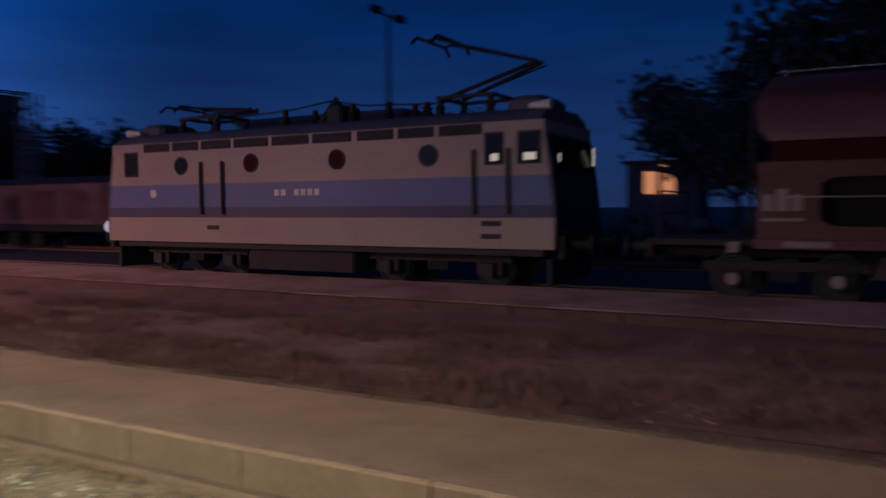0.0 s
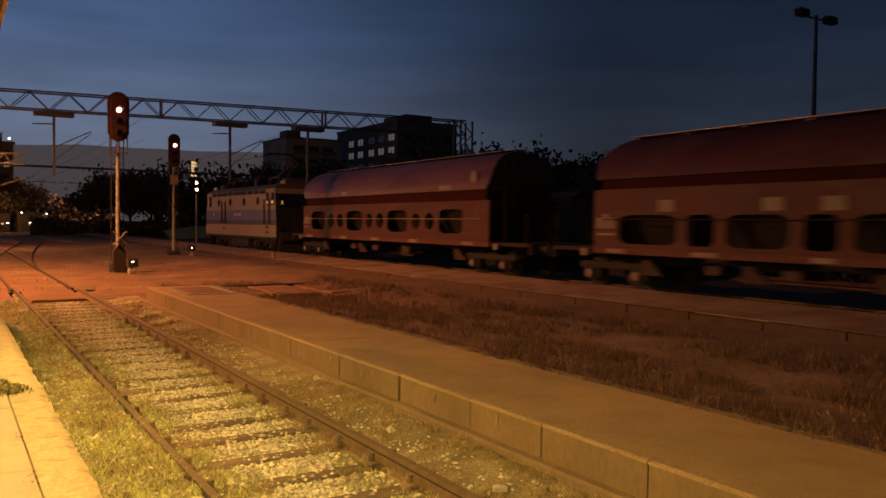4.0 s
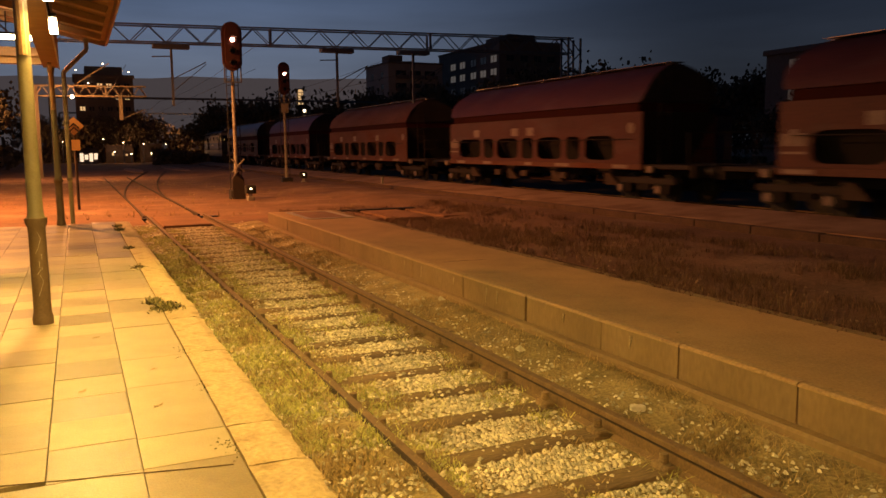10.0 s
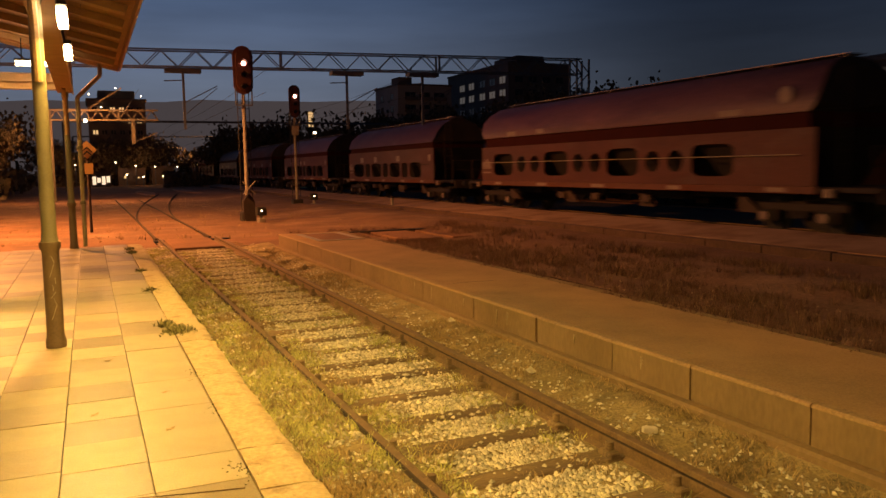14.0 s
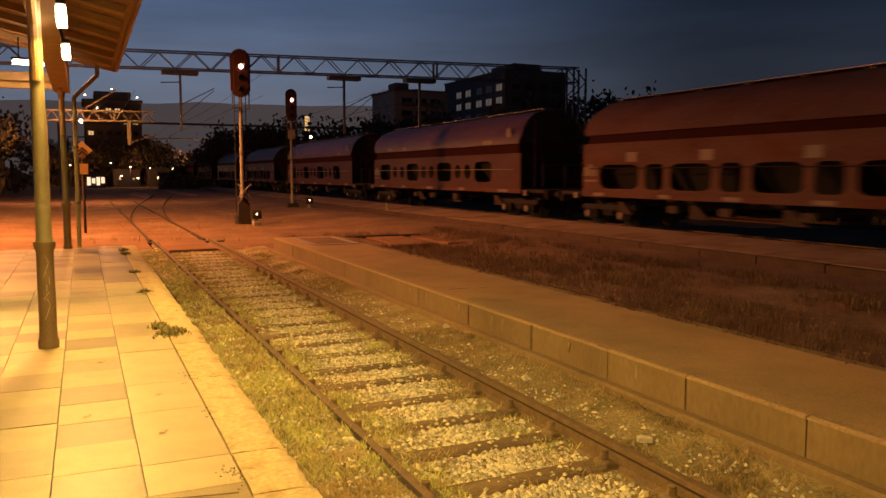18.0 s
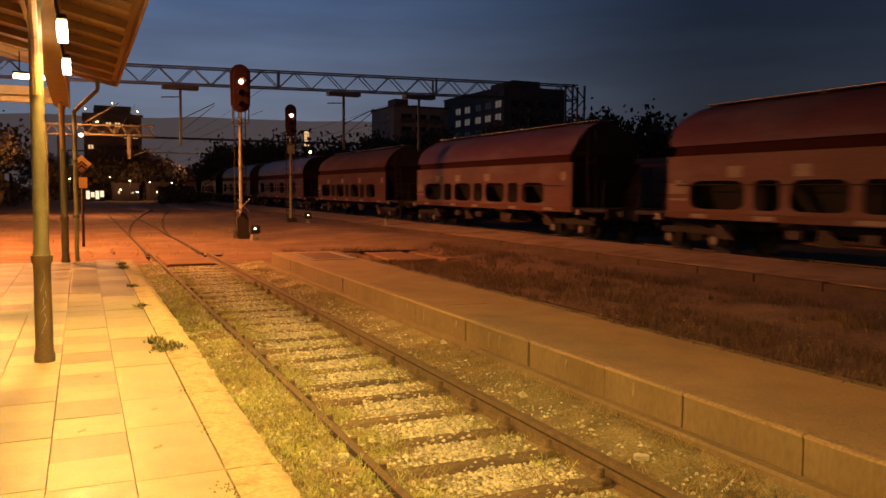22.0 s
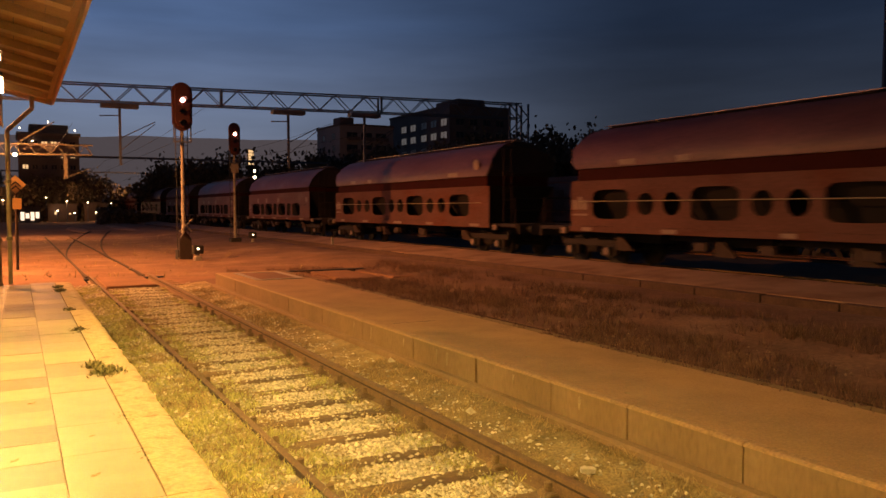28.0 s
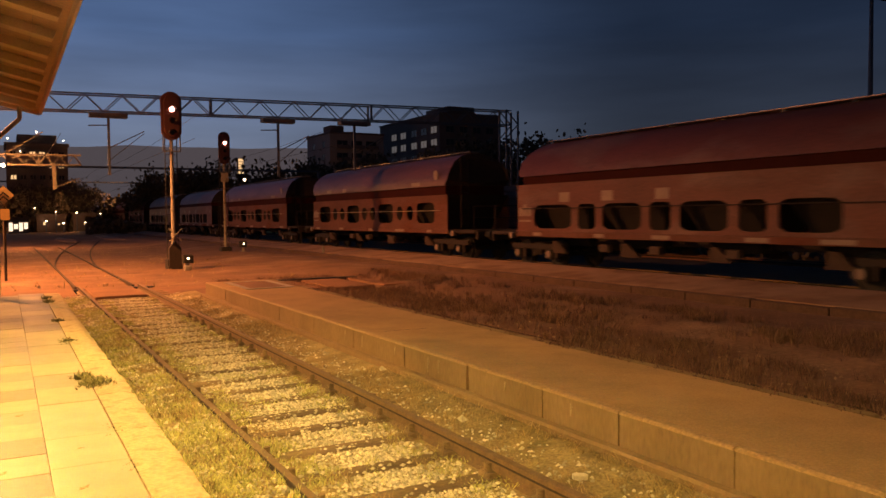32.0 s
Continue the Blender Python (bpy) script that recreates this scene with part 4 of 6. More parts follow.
def hopper(kind, length, body, seed, dark):
    """A covered hopper wagon; y runs along it, its middle at the origin. kind A has seven box openings a side, kind B boxes and round holes."""
    r = random.Random(seed)
    tone = "dimmed red" if dark else "faded oxide-red"
    lab = tone + (" covered hopper wagon with square side openings" if kind == "A" else " covered hopper wagon with round and square side openings")
    w = thing("hopper_wagon", pose(0, 0, 0), lab, "goods wagon", "hopper wagons of the train")
    hb, L = body / 2, length / 2
    up = ox_dim if dark else ox_pale if kind == "A" and r.random() < 0.3 else ox_red
    # roof: shoulders and a rounded crown
    if kind == "A":
        top = [(-1.50, 3.10), (-1.46, 3.22), (-1.28, 3.62), (-0.95, 3.95), (-0.5, 4.2), (-0.18, 4.3), (0.18, 4.3), (0.5, 4.2), (0.95, 3.95), (1.28, 3.62), (1.46, 3.22), (1.50, 3.10)]
    else:
        top = [(-1.50, 3.02), (-1.50, 3.25), (-1.38, 3.66), (-1.10, 4.0), (-0.68, 4.25), (-0.2, 4.36), (0.2, 4.36), (0.68, 4.25), (1.10, 4.0), (1.38, 3.66), (1.50, 3.25), (1.50, 3.02)]
    back = lambda z: 0.26 * max(0.0, (3.32 - z) / 0.3) + 0.22 * max(0.0, (z - 3.7) / 0.6)
    roof = Shape().loft(top, -hb, hb)
    roof.v = [(x, y - math.copysign(back(z), y), z) for x, y, z in roof.v]
    part("roof", roof, roof_sheen if kind == "B" else up, w, "glossy maroon rounded roof" if kind == "B" else "faded red rounded roof", True)
    # end plates painted dark for the shade on the wagon ends
    for s in (-1, 1):
        cap = Shape().loft([(px * 0.995, pz - 0.004 if pz > 3.5 else pz) for px, pz in top], min(s * (hb + 0.002), s * (hb + 0.03)), max(s * (hb + 0.002), s * (hb + 0.03)))
        cap.v = [(x, y - s * back(z), z) for x, y, z in cap.v]
        part("end_cap", cap, ox_dark, w, "grimy end plate, darkened for shade")
    zb1 = top[0][1]
    zb0 = 2.82 if kind == "A" else 2.64
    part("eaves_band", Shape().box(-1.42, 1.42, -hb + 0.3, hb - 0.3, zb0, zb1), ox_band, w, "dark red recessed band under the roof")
    walk_ = Shape().box(-0.3, 0.3, -hb + 0.25, hb - 0.25, top[5][1] + 0.05, top[5][1] + 0.075)
    for i in range(8):
        y = -hb + 0.4 + (body - 0.8) * i / 7
        walk_.box(-0.22, 0.22, y - 0.03, y + 0.03, top[5][1] - 0.02, top[5][1] + 0.05)
    part("roof_walkway", walk_, walkway_m, w, "narrow metal roof walkway, paled for its highlight")
    # side walls with their openings
    if kind == "A":
        wid = [2.0, 0.84, 1.66, 0.81, 1.61, 0.83, 1.59]
        gapw, z0, z1, power = 0.31, 1.34, 2.12, 6.0
        cells = [(v, 6.0, v / 2, 0.39) for v in wid]
    else:
        wid = [1.62, 0.66, 0.66, 1.58, 0.63, 0.63, 1.62, 0.66, 0.66, 1.6]
        gapw, z0, z1 = 0.36, 1.42, 2.40
        cells = [(v, 6.0 if v > 1 else 2.0, v / 2, 0.44 if v > 1 else 0.32) for v in wid]
    need = sum(wid) + gapw * (len(wid) - 1)
    k = min(1.0, (body - 1.5) / need)
    y = hb - (1.0 if kind == "A" else 1.1)
    zc = (z0 + z1) / 2 if kind == "A" else 1.91
    for sx in (-1, 1):
        x = -1.49 if sx < 0 else 1.46
        yy_ = y
        wm = ox_dim if dark else ox_pale if kind == "B" else ox_red if up is ox_pale and r.random() < 0.4 else up
        part("wall_panel", Shape().box(x, x + 0.03, yy_ + gapw / 2, hb - 0.05, 1.24, zb0), wm, w, "red side wall panel")
        for v, pw, ry, rz in cells:
            v, ry = v * k, ry * k
            part("wall_panel", Shape().holed(x, yy_ - v - gapw * k / 2, yy_ + gapw * k / 2, 1.24, zb0, yy_ - v / 2, zc, ry, rz, pw), wm, w, "red side wall panel with an opening")
            yy_ -= v + gapw * k
        part("wall_panel", Shape().box(x, x + 0.03, -hb + 0.05, yy_ + gapw * k / 2, 1.24, zb0), wm, w, "red side wall panel")
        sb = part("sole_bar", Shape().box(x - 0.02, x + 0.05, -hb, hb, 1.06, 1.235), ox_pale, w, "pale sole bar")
        for i in range(5):
            yp, ln_ = -hb + 0.6 + (body - 2.4) * i / 4 + r.uniform(0, 0.8), r.uniform(0.35, 0.9)
            part("label_strip", Shape().box(x - 0.028 if sx < 0 else x + 0.05, x - 0.02 if sx < 0 else x + 0.058, yp, yp + ln_, 1.09, 1.20), grey_panel, sb, "pale stencilled strip")
        hl = Shape().tube((x - 0.06 if sx < 0 else x + 0.09, -hb + 0.5, 2.0), (x - 0.06 if sx < 0 else x + 0.09, hb - 0.5, 2.0), 0.014, n=6)
        part("grab_rail", hl, pipe_m if kind == "B" else ox_dark, w, "thin grab rail")
        if sx < 0:
            mk = Shape()
            for i in range(3):
                mk.box(x - 0.008, x, hb - 0.33 - 0.25 * i, hb - 0.13 - 0.25 * i, 1.75, 2.05 + 0.1 * (i % 2))
            mk.box(x - 0.008, x, hb - 0.85, hb - 0.12, 1.56, 1.62)
            part("lettering_panel", mk, grey_panel, w, "pale lettering panels, not readable")
            zsign, ysign = (2.34, -hb + 0.55) if kind == "A" else (3.46, -hb + 0.95)
            xs_ = x - 0.012 if kind == "A" else -1.505
            if kind == "B":
                for yp, ln_ in ((hb - 2.3, 0.7), (hb - 4.6, 0.5), (-hb + 3.2, 0.8)):
                    part("roof_label", Shape().box(-1.512, -1.5, yp - ln_, yp, 3.06, 3.22), grey_panel, w, "pale plate low on the roof side")
            dsk = Shape().tube((xs_, ysign, zsign), (xs_ - 0.012, ysign, zsign), 0.17 if kind == "A" else 0.21, n=20)
            part("round_plate", dsk, grey_panel, w, "pale round plate near the end")
            for i in range(3):
                yp = hb - 2.4 - r.uniform(2.0, 3.6) * i
                part("panel", Shape().box(x - 0.008, x, yp - 0.5, yp, 2.2, 2.5), grey_panel, w, "pale stencil panel") if kind == "A" and abs(yp) < hb - 0.7 else None
    # hopper funnels inside
    m = 4
    for i in range(m):
        a, b = -hb + 0.3 + (body - 0.6) * i / m, -hb + 0.3 + (body - 0.6) * (i + 1) / m
        c, q = (a + b) / 2, (b - a) * 0.22
        fn = Shape().add([(-1.40, a, 2.7), (1.40, a, 2.7), (1.40, b, 2.7), (-1.40, b, 2.7), (-0.5, c - q, 0.75), (0.5, c - q, 0.75), (0.5, c + q, 0.75), (-0.5, c + q, 0.75)], [(0, 1, 5, 4), (1, 2, 6, 5), (2, 3, 7, 6), (3, 0, 4, 7), (4, 5, 6, 7)])
        # shade behind the wall openings is put into the funnel's colour
        part("funnel", fn, recess_m, w, "sloping hopper funnel, darkened for the shade inside")
        for sx in (-1, 1):
            ch = Shape().add([(sx * 1.18, c - 0.42, 0.52), (sx * 1.18, c + 0.34, 0.52), (sx * 1.30, c + 0.20, 0.92), (sx * 1.30, c - 0.05, 0.92), (sx * 1.10, c - 0.42, 0.52), (sx * 1.10, c + 0.34, 0.52), (sx * 1.22, c + 0.20, 0.92), (sx * 1.22, c - 0.05, 0.92)], [(0, 1, 2, 3), (7, 6, 5, 4), (0, 4, 5, 1), (1, 5, 6, 2), (2, 6, 7, 3), (3, 7, 4, 0)])
            part("chute", ch, chute_m, w, "grimy discharge chute")
    # ends: sloping end walls, platforms, ladders
    for s in (-1, 1):
        e = Shape()
        e.add([(-1.47, s * (hb - 0.02), zb0), (1.47, s * (hb - 0.02), zb0), (1.25, s * (hb - 1.0), 1.2), (-1.25, s * (hb - 1.0), 1.2), (-1.47, s * (hb - 0.10), zb0), (1.47, s * (hb - 0.10), zb0), (1.25, s * (hb - 1.08), 1.2), (-1.25, s * (hb - 1.08), 1.2)], [(0, 1, 2, 3), (7, 6, 5, 4), (0, 4, 5, 1), (1, 5, 6, 2), (2, 6, 7, 3), (3, 7, 4, 0)])
        part("end_wall", e, recess_m, w, "sloping end wall, darkened for shade")
        pl = Shape().box(-1.35, 1.35, min(s * (hb - 0.6), s * (L - 0.62)), max(s * (hb - 0.6), s * (L - 0.62)), 1.10, 1.22, 0.01)
        part("end_platform", pl, ox_dark, w)
        ld = Shape()
        for xx in (-0.95, -0.6):
            ld.tube((xx, s * (hb + 0.16), 1.2), (xx, s * (hb + 0.12), top[5][1] - 0.3), 0.02, n=6)
        zz = 1.45
        while zz < 4.0:
            ld.tube((-0.95, s * (hb + 0.15), zz), (-0.6, s * (hb + 0.15), zz), 0.015, n=6)
            zz += 0.32
        part("ladder", ld, ox_dark, w)
        rl = Shape()
        for xx in (-1.3, 1.3):
            rl.tube((xx, s * (L - 0.75), 1.2), (xx, s * (L - 0.75), 2.15), 0.02, n=6)
        rl.tube((-1.3, s * (L - 0.75), 2.15), (1.3, s * (L - 0.75), 2.15), 0.02, n=6)
        rl.tube((-1.3, s * (L - 0.75), 1.7), (1.3, s * (L - 0.75), 1.7), 0.015, n=6)
        part("railing", rl, ox_dark, w)
        hs = Shape().box(-1.3, 1.3, min(s * (L - 0.62), s * (L - 0.5)), max(s * (L - 0.62), s * (L - 0.5)), 0.86, 1.22, 0.02)
        part("headstock", hs, ox_dark, w)
        buffers(w, s * L, s)
        lp = Shape().box(-1.52, -1.40, s * (hb + 0.35) - 0.10, s * (hb + 0.35) + 0.10, 0.98, 1.18)
        part("corner_plate", lp, grey_panel, w, "small pale corner plate")
    part("centre_sill", Shape().box(-0.3, 0.3, -L + 0.6, L - 0.6, 0.84, 1.09), ox_dark, w)
    sets = []
    bogie(w, -L + 3.0, 1.8, sets)
    bogie(w, L - 3.0, 1.8, sets)
    for s_ in (-1, 1):
        for dy in (-0.9, 0.9):
            yc_ = s_ * (L - 3.0) + dy
            part("axle_cover", Shape().tube((-1.24, yc_, 0.47), (-1.255, yc_, 0.47), 0.12, n=14), grey_panel, w, "pale axle cover")
    for dy in (-2.2, 0.5, 2.6):
        part("chute_lever", Shape().box(-1.35, -1.15, dy - 0.22, dy + 0.22, 0.66, 0.88, 0.03), chute_m, w, "grimy discharge gear case")
    return w, sets


def locomotive():
    """Four-axle electric locomotive, body 13.8 m; y runs along it, leading end at +y."""
    w = thing("electric_locomotive", pose(0, 0, 0), "cream and blue electric locomotive with round windows, one pantograph raised", "locomotive")
    hb = 6.9
    X = 1.5
    # body shell in bands of colour
    bands = [(0.95, 1.62, cream, "lower_side", "cream lower side"), (1.62, 1.89, navy, "dark_band", "dark blue band"), (1.89, 2.52, blue, "blue_band", "blue band"), (2.52, 3.40, cream, "upper_side", "cream upper side")]
    yfront = lambda z: hb - max(0.0, (z - 2.0)) * 0.16
    for z0, z1, m_, nm, lab in bands:
        s = Shape()
        a0, a1 = yfront(z0), yfront(z1)
        s.add([(-X, -a0, z0), (X, -a0, z0), (X, a0, z0), (-X, a0, z0), (-X, -a1, z1), (X, -a1, z1), (X, a1, z1), (-X, a1, z1)], [(0, 4, 7, 3), (1, 2, 6, 5), (0, 3, 2, 1), (4, 5, 6, 7)])
        part(nm, s, m_, w, lab)
        # cab fronts coloured nearly black, unlike the banded sides
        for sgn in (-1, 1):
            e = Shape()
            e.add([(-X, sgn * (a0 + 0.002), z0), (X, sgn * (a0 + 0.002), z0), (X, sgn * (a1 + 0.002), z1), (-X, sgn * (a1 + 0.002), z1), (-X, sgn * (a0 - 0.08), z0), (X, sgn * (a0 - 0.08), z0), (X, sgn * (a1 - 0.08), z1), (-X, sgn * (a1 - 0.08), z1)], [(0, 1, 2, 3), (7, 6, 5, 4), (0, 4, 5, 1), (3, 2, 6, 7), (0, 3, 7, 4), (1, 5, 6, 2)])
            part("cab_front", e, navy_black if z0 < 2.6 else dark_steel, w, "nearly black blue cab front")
    # ventilation strip and roof edge
    top = Shape()
    a1 = yfront(3.4)
    top.box(-X, X, -a1 + 0.02, a1 - 0.02, 3.40, 3.68, 0.0)
    part("cornice", top, cream, w, "cream cornice strip")
    grid = [(17.9, 16.89), (16.76, 15.8), (15.68, 14.63), (14.51, 13.36), (13.23, 12.06), (11.94, 10.79), (10.61, 9.6), (9.47, 8.53), (8.4, 7.33)]
    for ya, yb in grid:
        for sx in (-1, 1):
            v = Shape().box(min(sx * X, sx * (X + 0.012)), max(sx * X, sx * (X + 0.012)), yb - 12.55, ya - 12.55, 3.43, 3.66)
            vg = part("vent_grille", v, recess_m, w, "dark ventilation grille")
            sl = Shape()
            for i in range(4):
                sl.box(min(sx * (X + 0.012), sx * (X + 0.022)), max(sx * (X + 0.012), sx * (X + 0.022)), yb - 12.53, ya - 12.57, 3.455 + 0.05 * i, 3.475 + 0.05 * i)
            part("slats", sl, navy_black, vg)
    roof = Shape().loft([(-X, 3.682), (-1.30, 3.86), (-0.8, 4.0), (0.8, 4.0), (1.30, 3.86), (X, 3.682)], -a1 + 0.1, a1 - 0.1)
    part("roof", roof, loco_roof, w, "grey curved roof", True)
    # windows
    for yc in (16.45, 13.94, 11.21, 8.68):
        for sx in (-1, 1):
            k = Shape().tube((sx * X, yc - 12.55, 3.02), (sx * (X + 0.025), yc - 12.55, 3.02), 0.25, n=24)
            ring = part("porthole_frame", k, navy_black, w, "round window frame")
            part("pane", Shape().tube((sx * (X + 0.02), yc - 12.55, 3.02), (sx * (X + 0.032), yc - 12.55, 3.02), 0.21, n=24), ox_band if yc in (13.94, 11.21) else glass_dark, ring, "round pane with a dark red blind" if yc in (13.94, 11.21) else "dark round pane")
    for y0_, y1_ in ((5.96, 6.5), (6.82, 7.27), (18.15, 18.7)):
        for sx in (-1, 1):
            fz = Shape().box(min(sx * X, sx * (X + 0.02)), max(sx * X, sx * (X + 0.02)), y0_ - 12.55, y1_ - 12.55, 2.76, 3.46)
            f_ = part("cab_side_window", fz, dark_steel, w, "cab side window")
            part("pane", Shape().box(min(sx * (X + 0.02), sx * (X + 0.03)), max(sx * (X + 0.02), sx * (X + 0.03)), y0_ - 12.50, y1_ - 12.60, 2.81, 3.41), glass_dark, f_)
            if y0_ < 10:
                # glowing strip stands in for station lamps mirrored in the pane
                part("lit_cab_desk", Shape().box(min(sx * (X + 0.03), sx * (X + 0.033)), max(sx * (X + 0.03), sx * (X + 0.033)), y0_ - 12.44, y1_ - 12.70, 2.84, 3.0), cab_glow, f_, "warm glow low in the window, standing for reflected lamps")
    for y0_, y1_ in ((6.71, 7.53), (14.92, 15.69)):
        for sx in (-1, 1):
            part("cab_door", Shape().box(min(sx * X, sx * (X + 0.006)), max(sx * X, sx * (X + 0.006)), y0_ - 12.47, y1_ - 12.63, 2.53, 3.38), cream, w, "cream cab door leaf")
            for q in (y0_, y1_):
                part("door_handrail", Shape().tube((sx * (X + 0.05), q - 12.55, 1.7), (sx * (X + 0.05), q - 12.55, 3.1), 0.042, n=8), chute_m, w, "brown upright handrail beside the door")
            # raised dark plates paint the shade of the foothold recesses
            st = Shape()
            for i, zz in enumerate((1.50, 1.22) if y0_ < 10 else (1.36,)):
                st.box(min(sx * (X - 0.03), sx * (X + 0.012)), max(sx * (X - 0.03), sx * (X + 0.012)), y0_ - 12.38, y1_ - 12.72, zz - 0.06, zz + 0.05)
            part("footholds", st, dark_steel, w, "dark plates standing for shaded foothold recesses")
    for sx in (-1, 1):
        for i in range(7):
            if i != 2:
                part("lettering_bar", Shape().box(min(sx * X, sx * (X + 0.008)), max(sx * X, sx * (X + 0.008)), 0.62 - 0.21 * i - 0.15, 0.62 - 0.21 * i, 2.17, 2.33), white_paint, w, "pale letter as a plain bar")
        part("emblem", Shape().tube((sx * X, 5.0, 2.28), (sx * (X + 0.008), 5.0, 2.28), 0.12, n=16), white_paint, w, "small pale emblem")
    # cab front windows, lamps
    for sgn in (-1, 1):
        for dx in (-0.68, 0.68):
            q = lambda z: sgn * (yfront(z) + 0.006)
            s = Shape().add([(dx - 0.58, q(2.62), 2.62), (dx + 0.58, q(2.62), 2.62), (dx + 0.58, q(3.34), 3.34), (dx - 0.58, q(3.34), 3.34), (dx - 0.58, q(2.62) + sgn * 0.02, 2.62), (dx + 0.58, q(2.62) + sgn * 0.02, 2.62), (dx + 0.58, q(3.34) + sgn * 0.02, 3.34), (dx - 0.58, q(3.34) + sgn * 0.02, 3.34)], [(0, 1, 2, 3), (4, 5, 6, 7), (0, 4, 5, 1), (2, 6, 7, 3), (0, 3, 7, 4), (1, 5, 6, 2)])
            ws = part("windscreen", s, glass_dark, w, "dark cab windscreen")
            if sgn < 0:
                e0, e1 = (dx - 0.5, dx - 0.43) if dx < 0 else (dx + 0.38, dx + 0.5)
                # glowing strip added at the edge of the windscreen
                part("lit_cab_edge", Shape().box(e0, e1, q(2.9) - 0.11, q(2.9) - 0.09, 2.80, 2.98 if dx < 0 else 3.22), cab_glow, ws, "glowing strip at the window's edge")
        for dx in (-1.15, 1.15):
            m_ = lamp_white if sgn > 0 else glass_dark
            part("buffer_lamp", Shape().tube((dx, sgn * 6.9, 1.30), (dx, sgn * 7.02, 1.30), 0.13, n=16), m_, w, "lit buffer lamp" if sgn > 0 else "dark buffer lamp")
            if sgn > 0:
                part("head_lamp", Shape().lathe([(0.05, -0.16), (0.14, -0.12), (0.19, 0.0), (0.17, 0.10), (0.09, 0.17), (0.02, 0.19)], 14).turned(pose(dx * 1.12, 7.08, 1.34, -90, 0, 0)), lamp_dome, w, "round lit head lamp in a white case", True)
        top_l = Shape().box(-0.75, 0.75, sgn * 5.9 - 0.45, sgn * 5.9 + 0.45, 3.98, 4.32, 0.12)
        part("roof_pod", top_l, loco_roof, w, "rounded pod on the cab roof")
        hn = Shape().tube((-0.95, sgn * 6.1, 4.05), (-0.95, sgn * 6.6, 4.05), 0.06, 0.12, n=12)
        part("horn", hn, white_paint, w, "pale roof horn")
        hs = Shape().box(-1.35, 1.35, min(sgn * 6.9, sgn * 7.05), max(sgn * 6.9, sgn * 7.05), 0.75, 1.25, 0.03)
        part("buffer_beam", hs, ox_dark, w)
        buffers(w, sgn * 7.55, sgn)
        part("snow_plough", Shape().box(-1.3, 1.3, sgn * 6.7 - 0.05, sgn * 6.7 + 0.05, 0.18, 0.75, 0.02), dark_steel, w)
    # skirt, underfloor cases and bogies
    part("underframe", Shape().box(-1.4, 1.4, -6.6, 6.6, 0.80, 0.949), dark_steel, w)
    part("transformer_case", Shape().box(-1.35, 1.35, -1.7, 1.7, 0.28, 0.80, 0.06), ox_dark, w, "dark underfloor case")
    sets = []
    bogie(w, -3.85, 2.7, sets)
    bogie(w, 3.85, 2.7, sets)
    # roof gear
    for i, (yc, h) in enumerate(((1.19, 0.5), (0.42, 0.46), (-0.14, 0.66), (-1.0, 0.52), (-1.9, 0.52), (-2.5, 0.48), (-3.2, 0.4))):
        k = Shape().lathe([(0.09, 0.0), (0.15, 0.06), (0.09, 0.10), (0.15, 0.16), (0.09, 0.2), (0.14, 0.26), (0.08, 0.3), (0.08, h)], 12, at=(-0.35 + 0.3 * (i % 3), yc, 3.98))
        part("insulator", k, ox_dark, w, "ribbed roof insulator", True)
    bs = Shape()
    pts = [(-0.2, 4.6, 4.35), (-0.1, 1.19, 4.5), (-0.1, -0.14, 4.65), (0.1, -1.0, 4.5), (0.1, -3.2, 4.4), (0.0, -4.2, 4.45)]
    for a, b in zip(pts, pts[1:]):
        bs.tube(a, b, 0.025, n=6)
    part("roof_busbar", bs, dark_steel, w, "thin roof busbar")
    bx_ = Shape().box(-0.5, 0.4, -0.75, -0.25, 3.98, 4.5, 0.06)
    bx_.bar((-0.3, 0.15, 4.0), (-0.1, -0.35, 4.72), 0.08, 0.12)
    part("breaker", bx_, dark_steel, w, "dark roof circuit breaker")

    def panto(yc, raised):
        f = Shape()
        for dx in (-0.6, 0.6):
            f.bar((dx, yc - 0.75, 4.42), (dx, yc + 0.75, 4.42), 0.08, 0.08)
            for dy in (-0.65, 0.65):
                f.lathe([(0.10, 0), (0.13, 0.08), (0.08, 0.12), (0.13, 0.2), (0.08, 0.26), (0.08, 0.40)], 10, at=(dx, yc + dy, 3.98))
        for dy in (-0.7, 0.7):
            f.bar((-0.6, yc + dy, 4.42), (0.6, yc + dy, 4.42), 0.08, 0.08)
        base = part("pantograph_frame", f, dark_steel, w, "pantograph base frame on insulators")
        a = Shape()
        if raised:
            knee, head = (yc - 1.62, 5.15), (yc + 0.95, 5.86)
        else:
            knee, head = (yc - 1.5, 4.62), (yc + 0.9, 4.78)
        for dx in (-0.35, 0.35):
            a.tube((dx, yc + 0.55, 4.46), (dx * 0.4, knee[0], knee[1]), 0.05, n=8)
            a.tube((dx * 0.4, knee[0], knee[1]), (dx * 1.2, head[0], head[1]), 0.03, n=8)
        a.tube((0, yc + 0.25, 4.46), (0, knee[0] - 0.15, knee[1] - 0.1), 0.022, n=6)
        part("pantograph_arm", a, dark_steel, base, "raised pantograph arm" if raised else "folded pantograph arm")
        h = Shape()
        for dy in (-0.28, 0.28):
            pts_ = [(-0.95, head[0] + dy, head[1] - 0.18), (-0.7, head[0] + dy, head[1]), (0.7, head[0] + dy, head[1]), (0.95, head[0] + dy, head[1] - 0.18)]
            for p_, q_ in zip(pts_, pts_[1:]):
                h.bar(p_, q_, 0.05, 0.06)
